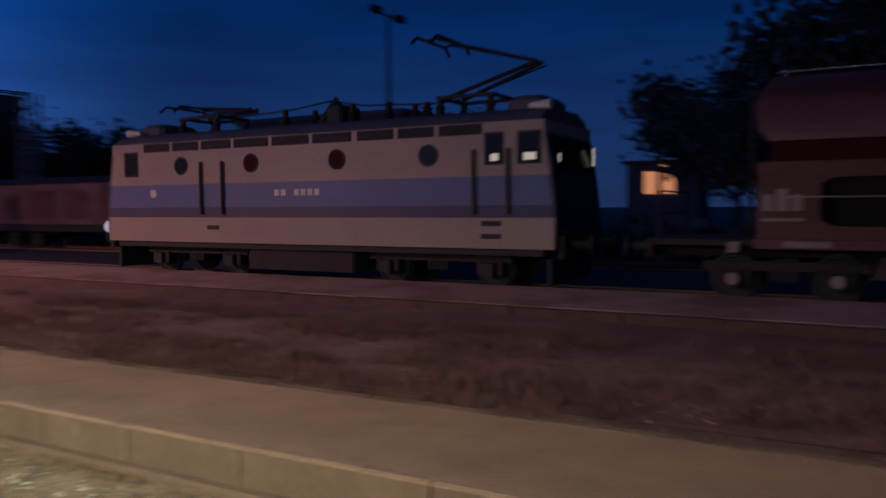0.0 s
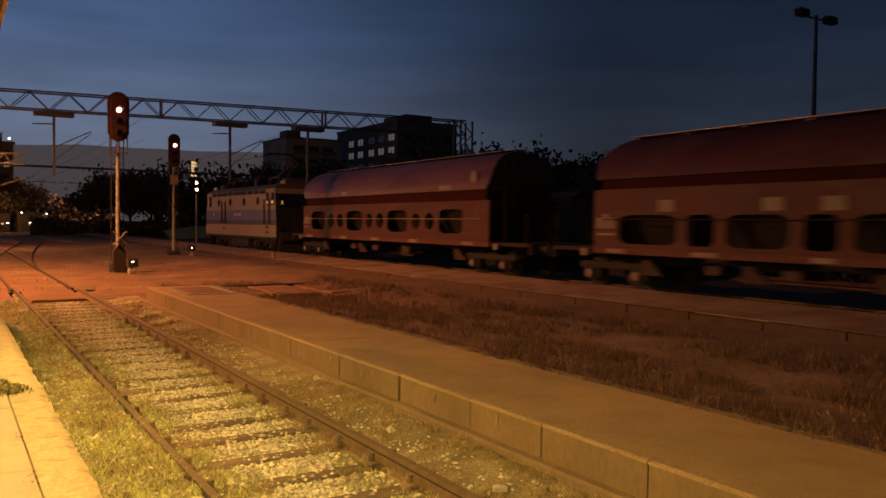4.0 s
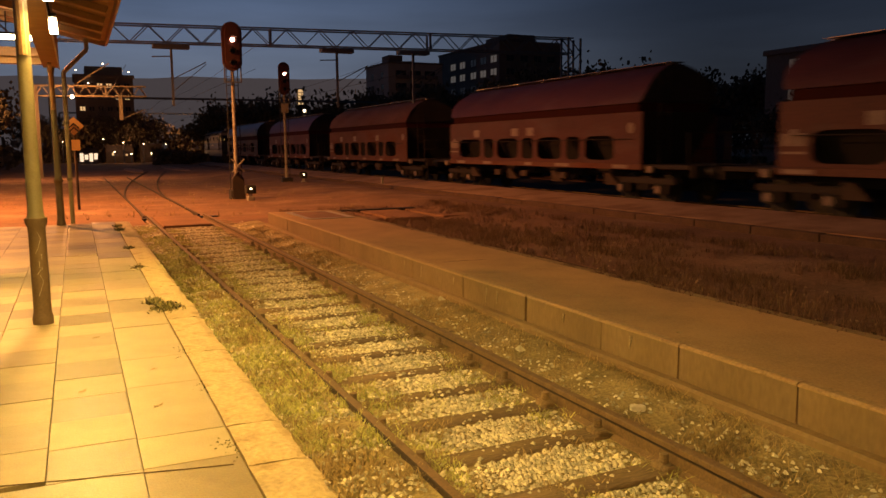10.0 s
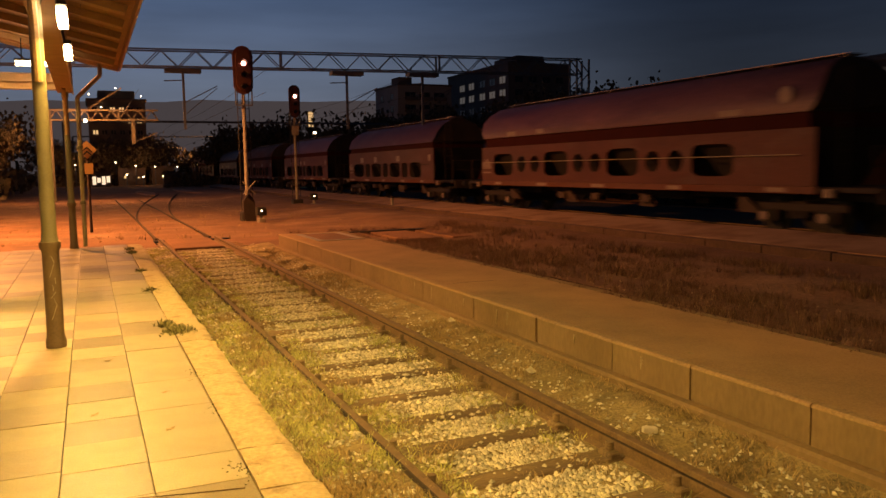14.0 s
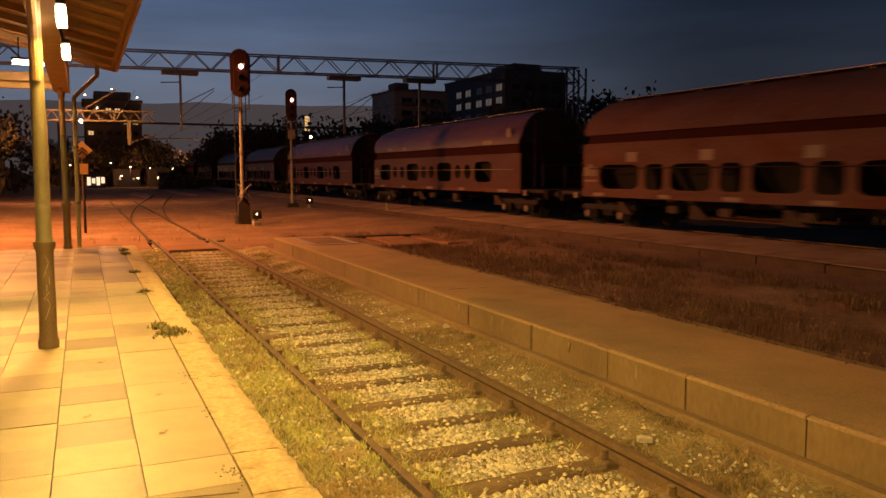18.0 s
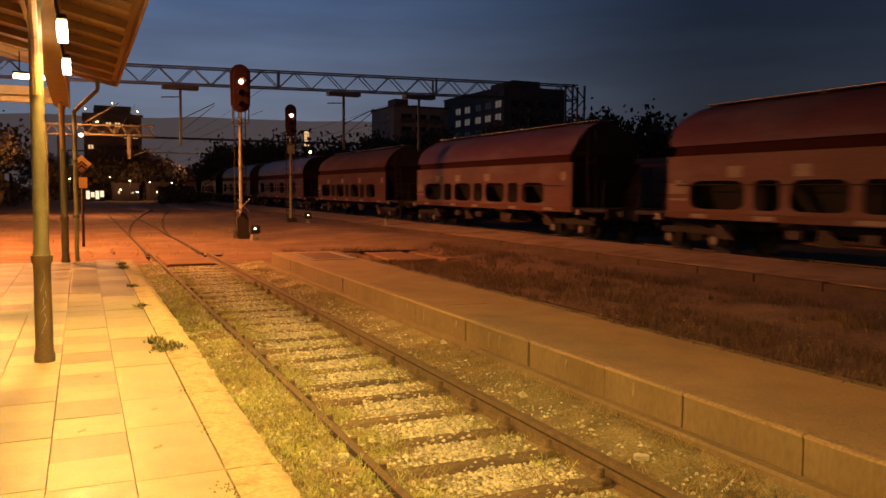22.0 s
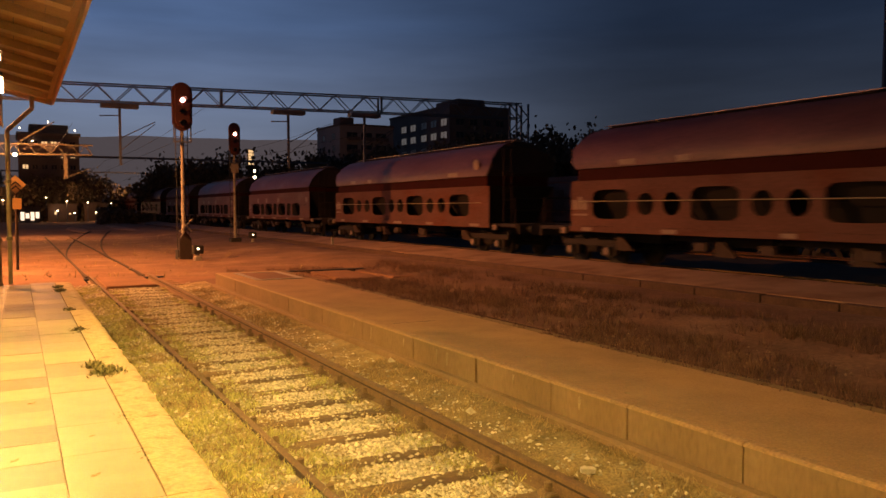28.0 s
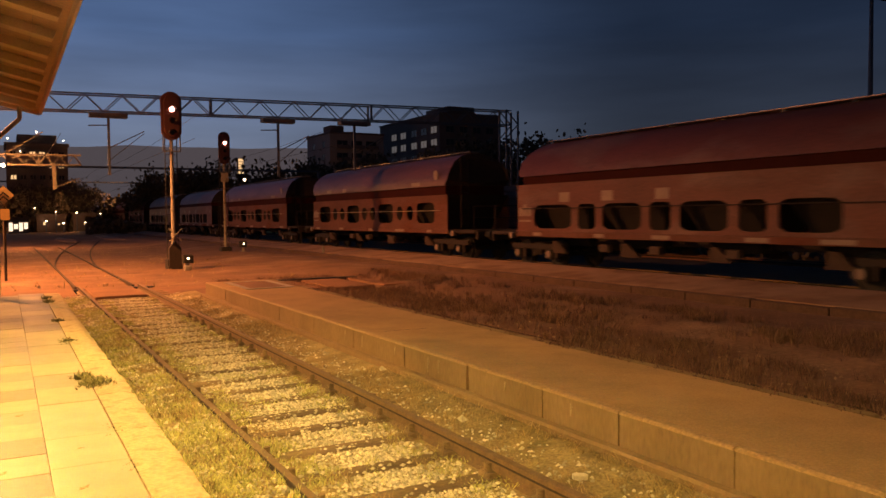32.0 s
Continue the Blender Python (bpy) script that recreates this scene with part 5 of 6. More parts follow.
        for dx in (-0.45, 0.45):
            h.bar((dx, head[0] - 0.3, head[1] - 0.03), (dx, head[0] + 0.3, head[1] - 0.03), 0.04, 0.04)
        part("contact_head", h, dark_steel, base, "pantograph contact head")

    panto(-4.35, True)
    panto(4.1, False)
    return w, sets


def speed_table():
    return [(0, 8.95), (4, 9.0), (10, 8.95), (16, 8.75), (19, 8.5), (21, 8.15), (22, 7.9), (23, 7.5), (24, 7.15), (25.5, 6.75), (27.5, 6.2), (29.5, 5.85), (32, 5.5)]


def travelled(t):
    """Metres that the train has gone since the start, by its speeds."""
    s, tab = 0.0, speed_table()
    for (t0, v0), (t1, v1) in zip(tab, tab[1:]):
        if t <= t0:
            break
        e = min(t, t1)
        ve = v0 + (v1 - v0) * (e - t0) / (t1 - t0)
        s += (v0 + ve) / 2 * (e - t0)
    return s


TRAIN_X = 17.2
TRAIN = []          # thing, its wheelsets, place along the track at the start
loco, sets = locomotive()
TRAIN.append((loco, sets, 12.55))
WAGONS = [("B", 1.8, -14.5), ("A", -19.5, -32.7), ("A", -37.8, -51.6), ("A", -56.8, -70.4), ("A", -75.5, -89.4), ("B", -94.6, -111.9), ("B", -116.1, -133.2), ("A", -137.4, -151.4), ("A", -156.0, -170.1), ("A", -175.0, -189.1), ("B", -193.5, -209.7), ("B", -214.6, -230.4), ("A", -235.3, -249.2)]
ends = [4.98]
for wa, wb in zip(WAGONS, WAGONS[1:]):
    ends.append((wa[2] + wb[1]) / 2)
ends.append(-251.7)
for i, (kind, f, r) in enumerate(WAGONS):
    mid, body = (f + r) / 2, f - r
    length = 2 * min(ends[i] - mid, mid - ends[i + 1])
    # the listed wagons take the dimmed copy of the red
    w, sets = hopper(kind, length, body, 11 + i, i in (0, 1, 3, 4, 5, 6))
    TRAIN.append((w, sets, mid))


# ---------------------------------------------------------------- beyond the tracks
def tree(x, y, h, spread, seed, label="dark broad-leaved tree against the dusk sky", leaves=1200, size=0.3):
    r = random.Random(seed)
    t = thing("tree", pose(x, y, EARTH), label, "tree", "trees beyond the tracks")
    tr = Shape()
    tr.tube((0, 0, 0), (0.1, 0, h * 0.35), 0.045 * h * 0.5, 0.03 * h * 0.5, n=8)
    tips = []
    for i in range(9):
        a = 2 * math.pi * i / 9 + r.uniform(-0.3, 0.3)
        z0 = h * r.uniform(0.2, 0.4)
        p0 = Vector((0.05, 0, z0))
        p1 = p0 + Vector((math.cos(a) * spread * 0.45, math.sin(a) * spread * 0.45, h * r.uniform(0.15, 0.3)))
        p2 = p1 + Vector((math.cos(a) * spread * 0.3, math.sin(a) * spread * 0.3, h * r.uniform(0.05, 0.2)))
        tr.tube(p0, p1, 0.012 * h, 0.007 * h, n=6)
        tr.tube(p1, p2, 0.007 * h, 0.003 * h, n=5)
        tips += [p1, p2]
    tr.tube((0.1, 0, h * 0.35), (0, 0, h * 0.85), 0.015 * h, 0.004 * h, n=6)
    tips += [Vector((0, 0, h * 0.6)), Vector((0, 0, h * 0.8))]
    part("trunk", tr, bark_m, t)
    cr_ = Shape()
    for _ in range(leaves):
        c = r.choice(tips) + Vector((r.gauss(0, spread * 0.15), r.gauss(0, spread * 0.15), r.gauss(0, h * 0.065)))
        if c.z < h * 0.15:
            c.z = h * 0.15 + r.random() * h * 0.1
        s = size * r.uniform(0.5, 1.3)
        for _k in range(2):
            q = Euler((r.uniform(0, 6.3), r.uniform(0, 6.3), r.uniform(0, 6.3))).to_matrix()
            cr_.add([c + q @ Vector(v) * s for v in ((-1, -0.5, 0), (0, -0.7, 0.12), (1, -0.3, 0), (0.9, 0.5, 0.1), (0, 0.75, -0.1), (-0.9, 0.4, 0.1))], [(0, 1, 4, 5), (1, 2, 3, 4)])
    part("crown", cr_, leaf_m, t)
    return t


spots = [(25, 112, 9), (37, 104, 11), (41, 99, 10), (46, 104, 12), (54, 100, 11.5), (62, 104, 15), (71, 100, 15.5), (80, 98, 16), (90, 96, 15), (99, 92, 15), (108, 88, 15), (116, 82, 14),
         (70, 74, 10), (50.5, 44, 6.4), (53, 40.5, 6.2), (55.5, 37, 6.0), (57, 33, 6.4), (60, 30, 11), (46, 6.5, 10.5), (47, -1.5, 15), (52, -9, 16), (42, 4.5, 8), (9, 136, 9), (5, 138, 8), (17.5, 110, 8), (20.5, 108, 9), (23.5, 110, 9.5), (29, 106, 9), (2, 141, 8), (-5, 139, 8), (-9, 84, 9), (-14, 70, 10), (-12, 56, 9), (-8, 64, 7.5), (-15, 50, 9), (-9, 54, 6.5)]
for i, (x, y, h) in enumerate(spots):
    tree(x, y, h, h * 0.55, 40 + i, leaves=3000 if y > 60 and x > 0 else 7000 if y < 10 else 3200, size=(0.019 if y > 60 and x > 0 else 0.017) * h)
hedge_sh = Shape()
r5 = random.Random(5)
for _ in range(21000):
    x = r5.uniform(23, 140)
    y = 112 - abs(x - 60) * 0.18 + r5.gauss(0, 2.5)
    z = EARTH + abs(r5.gauss(0, 3.4)) + r5.random() * 2
    s = r5.uniform(0.12, 0.36)
    q = Euler((r5.uniform(0, 6.3), r5.uniform(0, 6.3), r5.uniform(0, 6.3))).to_matrix()
    c = Vector((x, y, min(z, 9.5)))
    hedge_sh.add([c + q @ Vector(v) * s for v in ((-1, -0.6, 0), (1, -0.5, 0.1), (0.9, 0.6, 0), (-0.9, 0.5, 0.1))], [(0, 1, 2, 3)])
solid("far_thicket", hedge_sh, leaf_m, "dark continuous thicket behind the goods tracks", "thicket", kind="stuff")
low_sh = Shape()
for _ in range(11000):
    x = r5.uniform(-30, 24)
    y = 135 + r5.uniform(0, 12) if x > -6 else r5.uniform(60, 120)
    z = EARTH + (abs(r5.gauss(0, 1.2)) + r5.random() * 1.2 if x < -6 else 7.5 * r5.random() ** 1.4 * (0.75 + 0.35 * noise.noise((x * 0.25, 3.3, 0))))
    s = r5.uniform(0.15, 0.45)
    q = Euler((r5.uniform(0, 6.3), r5.uniform(0, 6.3), r5.uniform(0, 6.3))).to_matrix()
    c = Vector((x, y, z))
    low_sh.add([c + q @ Vector(v) * s for v in ((-1, -0.6, 0), (1, -0.5, 0.1), (0.9, 0.6, 0), (-0.9, 0.5, 0.1))], [(0, 1, 2, 3)])
solid("yard_bushes", low_sh, leaf_m, "dark bushes at the far edge of the yard", "bushes", kind="stuff")

# scrub added as a dark backing for the gaps beneath the train
scrub = Shape()
for _ in range(9000):
    y = r5.uniform(-45, 95)
    c = Vector((r5.gauss(30.5, 0.9), y, EARTH + 2.0 * r5.random() ** 1.2 * (0.8 + 0.4 * noise.noise((y * 0.2, 1.7, 0)))))
    q = Euler((r5.uniform(0, 6.3), r5.uniform(0, 6.3), r5.uniform(0, 6.3))).to_matrix()
    s = r5.uniform(0.10, 0.3)
    scrub.add([c + q @ Vector(v) * s for v in ((-1, -0.6, 0), (1, -0.5, 0.1), (0.9, 0.6, 0), (-0.9, 0.5, 0.1))], [(0, 1, 2, 3)])
solid("trackside_scrub", scrub, leaf_m, "low dark scrub added behind the standing wagons as a backing", "bushes", kind="stuff")

verge = Shape()
for _ in range(5200):
    x = r5.uniform(9, 36)
    c = Vector((x, 106.5 + r5.gauss(0, 1.2), EARTH + 2.3 * r5.random() ** 1.2 * (0.8 + 0.4 * noise.noise((x * 0.3, 5.7, 0)))))
    q = Euler((r5.uniform(0, 6.3), r5.uniform(0, 6.3), r5.uniform(0, 6.3))).to_matrix()
    s = r5.uniform(0.12, 0.32)
    verge.add([c + q @ Vector(v) * s for v in ((-1, -0.6, 0), (1, -0.5, 0.1), (0.9, 0.6, 0), (-0.9, 0.5, 0.1))], [(0, 1, 2, 3)])
solid("verge_bushes", verge, leaf_m, "dark bushes under the far trees", "bushes", kind="stuff")

hill = Shape()
n = 60
for i in range(n + 1):
    a = radians(-75 + 150 * i / n)
    x, y = math.sin(a) * 1500, math.cos(a) * 1500
    h = 128 + 16 * noise.noise((i * 0.17, 0.5, 0)) + 7 * noise.noise((i * 0.6, 2.5, 0)) - 140 * min(1.0, max(0.0, (i - 41) / 6))
    hill.v += [(x, y, -8), (x * 1.08, y * 1.08, h)]
hill.f = [(2 * i, 2 * i + 2, 2 * i + 3, 2 * i + 1) for i in range(n)]
# bluish emission stands in for the haze over the hills
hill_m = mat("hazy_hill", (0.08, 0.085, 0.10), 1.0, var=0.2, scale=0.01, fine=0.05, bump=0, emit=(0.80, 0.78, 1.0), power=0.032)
solid("backdrop", hill, hill_m, "low hills on the horizon, lightened by a haze-like glow", kind="structure")


def block(x0, x1, y0, y1, h, wall_mat, label, windows, roof_box=None):
    """A flat-roofed building. windows: rows of (side, place along it, height, width, tall, pane material); side x faces the platform, side y the station's end."""
    b = thing("building", pose(0, 0, EARTH), label, "building", "buildings beyond the yard")
    part("wall", Shape().box(x0, x1, y0, y1, 0, h), wall_mat, b)
    rf = Shape().box(x0 - 0.25, x1 + 0.25, y0 - 0.25, y1 + 0.25, h, h + 0.45, 0.1)
    if roof_box:
        rf.box(*roof_box, h + 0.45, h + 2.2, 0.1)
    part("roof", rf, wall_dark, b, "flat dark roof")
    for side, p_, z, w_, t_, glow in windows:
        at = pose(x0, p_, z, 0, 0, -90) if side == "x" else pose(p_, y0, z)
        u, v = w_ / 2, t_ / 2
        wf = part("window", Shape().ring(-u - 0.1, u + 0.1, -v - 0.1, v + 0.1, 0.1, -0.10, 0.05), wall_dark, b, at=at)
        part("mullion", Shape().box(-0.05, 0.05, -0.09, -0.045, -v, v), wall_dark, wf)
        part("pane", Shape().box(-u, u, -0.04, -0.005, -v, v), glow, wf)
        part("sill", Shape().box(-u - 0.15, u + 0.15, -0.22, 0.0, -v - 0.2, -v - 0.101), wall_dark, wf)
    return b


office_w = [("x", y, z, 3.2, 1.7, window_lit if z == 20.7 or z > 22 and y in (201.4, 195.6, 177.9) else glass_dark) for y in (201.4, 195.6, 189.1, 183.5, 177.9) for z in (24.0, 20.7, 17.2)]
office_w += [("y", x, z, 2.2, 1.5, glass_dark) for x in (100, 104, 108, 112) for z in (24.0, 20.7, 17.2)]
block(97.0, 115.0, 175.0, 211.0, 27.8, wall_dark, "dark office block with two rows of lit windows", office_w, (100, 108, 176, 188))
flat_w = [("y", x, z, 2.6, 1.5, glass_dark) for x in (72.2, 76.0, 79.8) for z in (19.6, 16.6, 13.6)] + [("x", y, z, 1.6, 1.3, glass_dark) for y in (183, 190) for z in (19.6, 16.6, 13.6)]
flats = block(69.0, 83.2, 179.0, 195.0, 22.0, wall_grey, "grey block of flats with balconies and dark windows", flat_w, (70, 73.5, 181, 186))
for x in (72.2, 76.0, 79.8):
    for z in (18.4, 15.4, 12.4):
        bal = part("balcony", Shape().box(x - 1.6, x + 1.6, 177.8, 178.99, z, z + 0.12), wall_grey, flats, "concrete balcony")
        part("parapet", Shape().box(x - 1.6, x + 1.6, 177.72, 177.80, z, z + 0.85), wall_dark, bal)
left_w = [("y", 0.9 + 1.35 * (i + 0.5), 8.6 + 1.85 * j, 0.75, 0.65, window_warm if (i * 5 + j * 3) % 7 in (0, 2) else glass_dark) for i in range(6) for j in range(3)]
lb = block(0.6, 9.3, 140, 152, 13.6, wall_dark, "dark apartment block with a few lit windows", left_w)
part("roof_storey", Shape().box(2.2, 7.8, 141, 150, 14.06, 15.4), wall_dark, lb, "set-back roof storey")
for x, z in ((0.9, 14.6), (4.9, 15.7), (8.7, 14.5), (2.6, 12.6)):
    part("roof_lamp", Shape().lathe([(0.03, -0.10), (0.10, -0.05), (0.12, 0.0), (0.08, 0.07), (0.02, 0.10)], 8, at=(x, 139.7, z)), lamp_white, lb, "small lit lamp at the roof edge")
# pale facade behind the goods tracks
fac = thing("warehouse", pose(62, 47, EARTH), "warehouse with tall pale panels behind the train", "building", "buildings beyond the yard")
part("wall", Shape().box(0, 12, -9, 11, 0, 10.6), wall_dark, fac)
part("roof", Shape().box(-0.3, 12.3, -9.3, 11.3, 10.6, 11.1, 0.1), wall_dark, fac)
# faint emission added so the plain panels look lit
pale = mat("pale_glow_panel", (0.55, 0.50, 0.44), 0.8, var=0.15, scale=0.5, fine=6, emit=(0.9, 0.85, 0.75), power=0.020)
for i, (a, b) in enumerate(((-8.2, -5.6), (-3.4, -2.2), (-0.8, 0.4), (1.6, 3.2), (4.4, 5.2), (6.6, 8.2))):
    for z0, z1 in ((5.4, 7.6), (7.8, 10.0)):
        part("panel", Shape().box(-0.06, 0.0, a, b, z0, z1), pale, fac)


def street_lamp(x, y, h, heads, label, glow=lamp_white, size=0.25):
    s = thing("street_lamp", pose(x, y, EARTH), label, "street lamp", "lamps beyond the tracks")
    part("pole", Shape().tube((0, 0, 0), (0, 0, h), 0.09, 0.06, n=8), steel_grey, s)
    for dx in heads:
        a = part("arm", Shape().tube((0, 0, h), (dx, 0, h + 0.15), 0.04, n=6), steel_grey, s)
        part("lamp_head", Shape().box(dx - size, dx + size, -size * 0.6, size * 0.6, h + 0.05, h + 0.17, 0.02), glow, a, "lit lamp head")
    return s


street_lamp(59.5, 68.5, 5.6, (-0.8, 0.8), "twin-headed street lamp, lit, behind the train")
street_lamp(55.0, 42.6, 5.2, (0.0,), "single yard lamp, lit, behind the train")
street_lamp(21.9, 139.5, 8.4, (0.0,), "tall lit street lamp beyond the yard")
street_lamp(24.0, 140.5, 6.8, (0.0,), "lit street lamp among the trees")
for x, y, h in ((6.8, 130, 3.0), (9.7, 131, 2.8), (12.9, 130, 2.7), (10.5, 126, 1.35), (7.9, 131, 1.25), (5.6, 133, 1.6), (-1.6, 133, 3.2), (4.2, 136, 3.6)):
    street_lamp(x, y, h, (0.0,), "small far lamp at the end of the yard", size=0.09 if h > 2 else 0.14)
mast = thing("floodlight_mast", pose(47.3, 30.0, EARTH), "tall unlit floodlight mast behind the train", "floodlight mast")
part("pole", Shape().tube((0, 0, 0), (0, 0, 15.6), 0.22, 0.11, n=10), steel_grey, mast)
part("crossarm", Shape().bar((-0.9, 0.5, 15.6), (0.9, -0.5, 15.2), 0.1, 0.1), steel_grey, mast)
for dx, dz in ((-0.85, 15.75), (0.85, 15.3)):
    part("floodlight", Shape().box(dx - 0.5, dx + 0.5, -0.25 - dx * 0.5, 0.25 - dx * 0.5, dz - 0.2, dz + 0.25, 0.05), dark_steel, mast)

# tall lit sign and signal lights beyond
tw = thing("lit_sign_pillar", pose(31.3, 118, EARTH), "tall narrow lit sign pillar far beyond the yard", "sign")
part("pillar", Shape().box(-0.45, 0.45, 0, 0.5, 0, 10.9, 0.05), dark_steel, tw)
for i in range(5):
    part("panel", Shape().box(-0.38, 0.38, -0.03, 0.0, 8.55 + 0.46 * i, 8.95 + 0.46 * i), window_warm, tw, "lit sign panel")
fs_ = thing("far_signal", pose(20.5, 76, EARTH), "far signal mast with two pale lights one above the other", "railway signal")
part("post", Shape().tube((0, 0, 0), (0, 0, 5.0), 0.07, n=8), white_paint, fs_)
for z in (5.02, 5.64):
    part("lens", Shape().tube((0, -0.1, z), (0, -0.14, z), 0.13, n=12), lamp_white, fs_, "lit pale lens")
part("case", Shape().box(-0.25, 0.25, -0.1, 0.1, 4.6, 6.0, 0.06), dark_steel, fs_)

# town lights at the end of the yard: a lit kiosk, low dark fronts and small lamps
for x, y, w_, h_, n_ in ((1.8, 125, 1.25, 2.1, 4), (6.4, 134, 2.0, 2.6, 2), (11.0, 133, 1.6, 2.8, 1)):
    k = thing("kiosk", pose(x, y, EARTH), "small low building with a lit front at the yard's end", "kiosk", "lit fronts at the yard's end")
    part("wall", Shape().box(-w_, w_, 0.05, 3, 0, h_), wall_dark, k)
    part("roof", Shape().box(-w_ - 0.2, w_ + 0.2, -0.3, 3.2, h_, h_ + 0.16), wall_dark, k)
    for i in range(n_):
        c = -w_ + 2 * w_ * (i + 0.5) / n_
        u = 0.24 if n_ > 2 else 0.14
        part("window", Shape().box(c - u, c + u, 0.0, 0.04, (0.35 + 0.3 * (i % 2)) if n_ > 2 else 1.1, 1.55 - 0.2 * (i % 3 == 1)), window_bright if n_ > 2 else window_warm, k, "lit window")
for x, y, z in ((50, 11.6, 3.7), (50, 20.4, 4.6)):
    k = thing("shed", pose(x, y, EARTH), "low shed with a warm lit window behind the train", "shed", "sheds behind the train")
    part("wall", Shape().box(0.05, 4, -2.2, 2.2, 0, z + 1.0), wall_dark, k)
    part("wall_lamp", Shape().tube((-0.25, -0.2, z + 0.75), (-0.25, -0.2, z + 0.9), 0.12, n=10), window_dim, k, "small orange wall lamp")
    part("lamp_arm", Shape().tube((-0.25, -0.2, z + 0.9), (0.05, -0.2, z + 0.95), 0.02, n=6), dark_steel, k)
    part("roof", Shape().box(-0.3, 4.3, -2.5, 2.5, z + 1.0, z + 1.2), wall_dark, k)
    for q in (-0.8, 0.3):
        part("window", Shape().box(0.0, 0.045, q, q + 0.8, z - 0.9, z + 0.5), window_dim, k, "dim orange window")
# lit grassy bank under the far trees
bank = Shape()
for i in range(14):
    x0 = 21 + i * 1.6
    bank.add([(x0, 88, EARTH), (x0 + 1.6, 88, EARTH), (x0 + 1.6, 92, 0.9 + 0.3 * math.sin(i)), (x0, 92, 0.9 + 0.3 * math.sin(i - 1))], [(0, 1, 2, 3)])
solid("grass_bank", bank, grass_m, "grassy bank at the far side of the yard", "bank", kind="structure")


# wagons standing on a track behind
def parked(y, seed):
    r = random.Random(seed)
    k = thing("covered_wagon", pose(25.5, y, 0), "standing covered wagon with pale painted side panels", "goods wagon", "standing wagons")
    part("body", Shape().box(-1.3, 1.3, -6.2, 6.2, 1.15, 3.1, 0.05), wall_dark if r.random() < 0.6 else ox_red, k)
    part("roof", Shape().loft([(-1.35, 3.1), (-0.8, 3.4), (0.8, 3.4), (1.35, 3.1)], -6.25, 6.25), ox_dark, k)
    for i in range(5):
        part("panel", Shape().box(-1.33, -1.30, -6.0 + 2.4 * i, -6.0 + 2.4 * i + r.uniform(1.3, 2.2), 1.4, 1.4 + r.uniform(0.9, 1.5)), ox_pale, k, "faded side panel")
    part("underframe", Shape().box(-1.25, 1.25, -6.4, 6.4, 0.8, 1.15), ox_dark, k)
    for yy_ in (-4.2, 4.2):
        for dy in (-0.9, 0.9):
            part("wheelset", WS, dark_steel, k, at=pose(0, yy_ + dy, WHEEL_R))
    return k


for i in range(4):
    parked(33 + 14.2 * i, 70 + i)
track("standing_track", 25.5, -20, 130, "dark track behind the main line with standing wagons", ())


# ---------------------------------------------------------------- stones and plants
def bedz(x):
    pts = [(0.80, -0.30), (0.95, -0.08), (1.40, -0.060), (1.60, -0.034), (1.705, -0.030), (1.745, -0.145), (2.5, -0.150), (3.35, -0.150), (3.65, -0.12), (4.0, -0.055), (4.2, -0.035)]
    for (a, b), (c, d) in zip(pts, pts[1:]):
        if a <= x <= c:
            return b + (d - b) * (x - a) / (c - a)
    return -0.10


rs = random.Random(21)


def on_bed():
    while True:
        y = 1.6 + 19 * rs.random() ** 1.6 if rs.random() < 0.93 else rs.uniform(-4, 1.6)
        x = rs.choice([rs.gauss(2.58, 0.31)] * 17 + [rs.uniform(3.35, 3.9)] + [rs.uniform(0.95, 1.7)] * 4)
        if 1.68 < x < 1.86 or 3.14 < x < 3.32 or not 0.95 < x < 4.05:
            continue
        over = min(abs(y - q) for q in near_sleepers) < 0.11
        if over and rs.random() < (0.95 if y < 6.5 else 0.85 if y < 10 else 0.65):
            continue
        return x, y, bedz(x) + rs.uniform(-0.005, 0.012) + (0.014 if over else 0.0)


solid("ballast_stones", stones(34000, on_bed, 0.009, 0.026), stone_m, "pale angular ballast stones between the rails", "ballast", kind="stuff")
big = [(3.62, 4.41, -0.09), (1.45, 3.2, -0.12), (3.7, 6.2, -0.1), (3.9, 8.4, -0.02)]
for i, (x, y, z) in enumerate(big):
    sh = Shape().box(-0.022, 0.022, -0.055, 0.055, -0.025, 0.016, 0.010) if i == 0 else stones(1, lambda: (0, 0, 0), 0.05, 0.065)
    ob = tagged(part("loose_stone", sh, white_paint if i == 0 else stone_m, at=pose(x, y, z + 0.02, 4, -6, 63)), "loose pale stone lying in the ballast", "stone", "loose stones")


def patch(p, size, keep):
    """True where the growth is thick."""
    return noise.noise((p[0] * size, p[1] * size * 0.6, 3.7)) + 0.5 * noise.noise((p[0] * size * 2.7, p[1] * size * 2, 8.1)) + rs.uniform(-0.25, 0.25) > keep


def clumps(count, fx, y0, y1, pw, n, spread):
    """Tuft spots gathered in clumps, with a height for each clump."""
    out = []
    for _ in range(count):
        x, y, k = fx(), y0 + (y1 - y0) * rs.random() ** pw, rs.uniform(0.5, 1.6)
        for _k in range(n):
            u, v = x + rs.gauss(0, spread * k), y + rs.gauss(0, spread * 1.3 * k)
            if 0.93 < u < 4.12:
                out.append((u, v, bedz(u)))
    return out


edge = lambda: 0.95 + 0.80 * rs.random() ** 1.1
inner = lambda: rs.choice((rs.gauss(1.98, 0.12), rs.gauss(2.0, 0.15), rs.gauss(3.02, 0.10), rs.uniform(1.9, 3.1)))
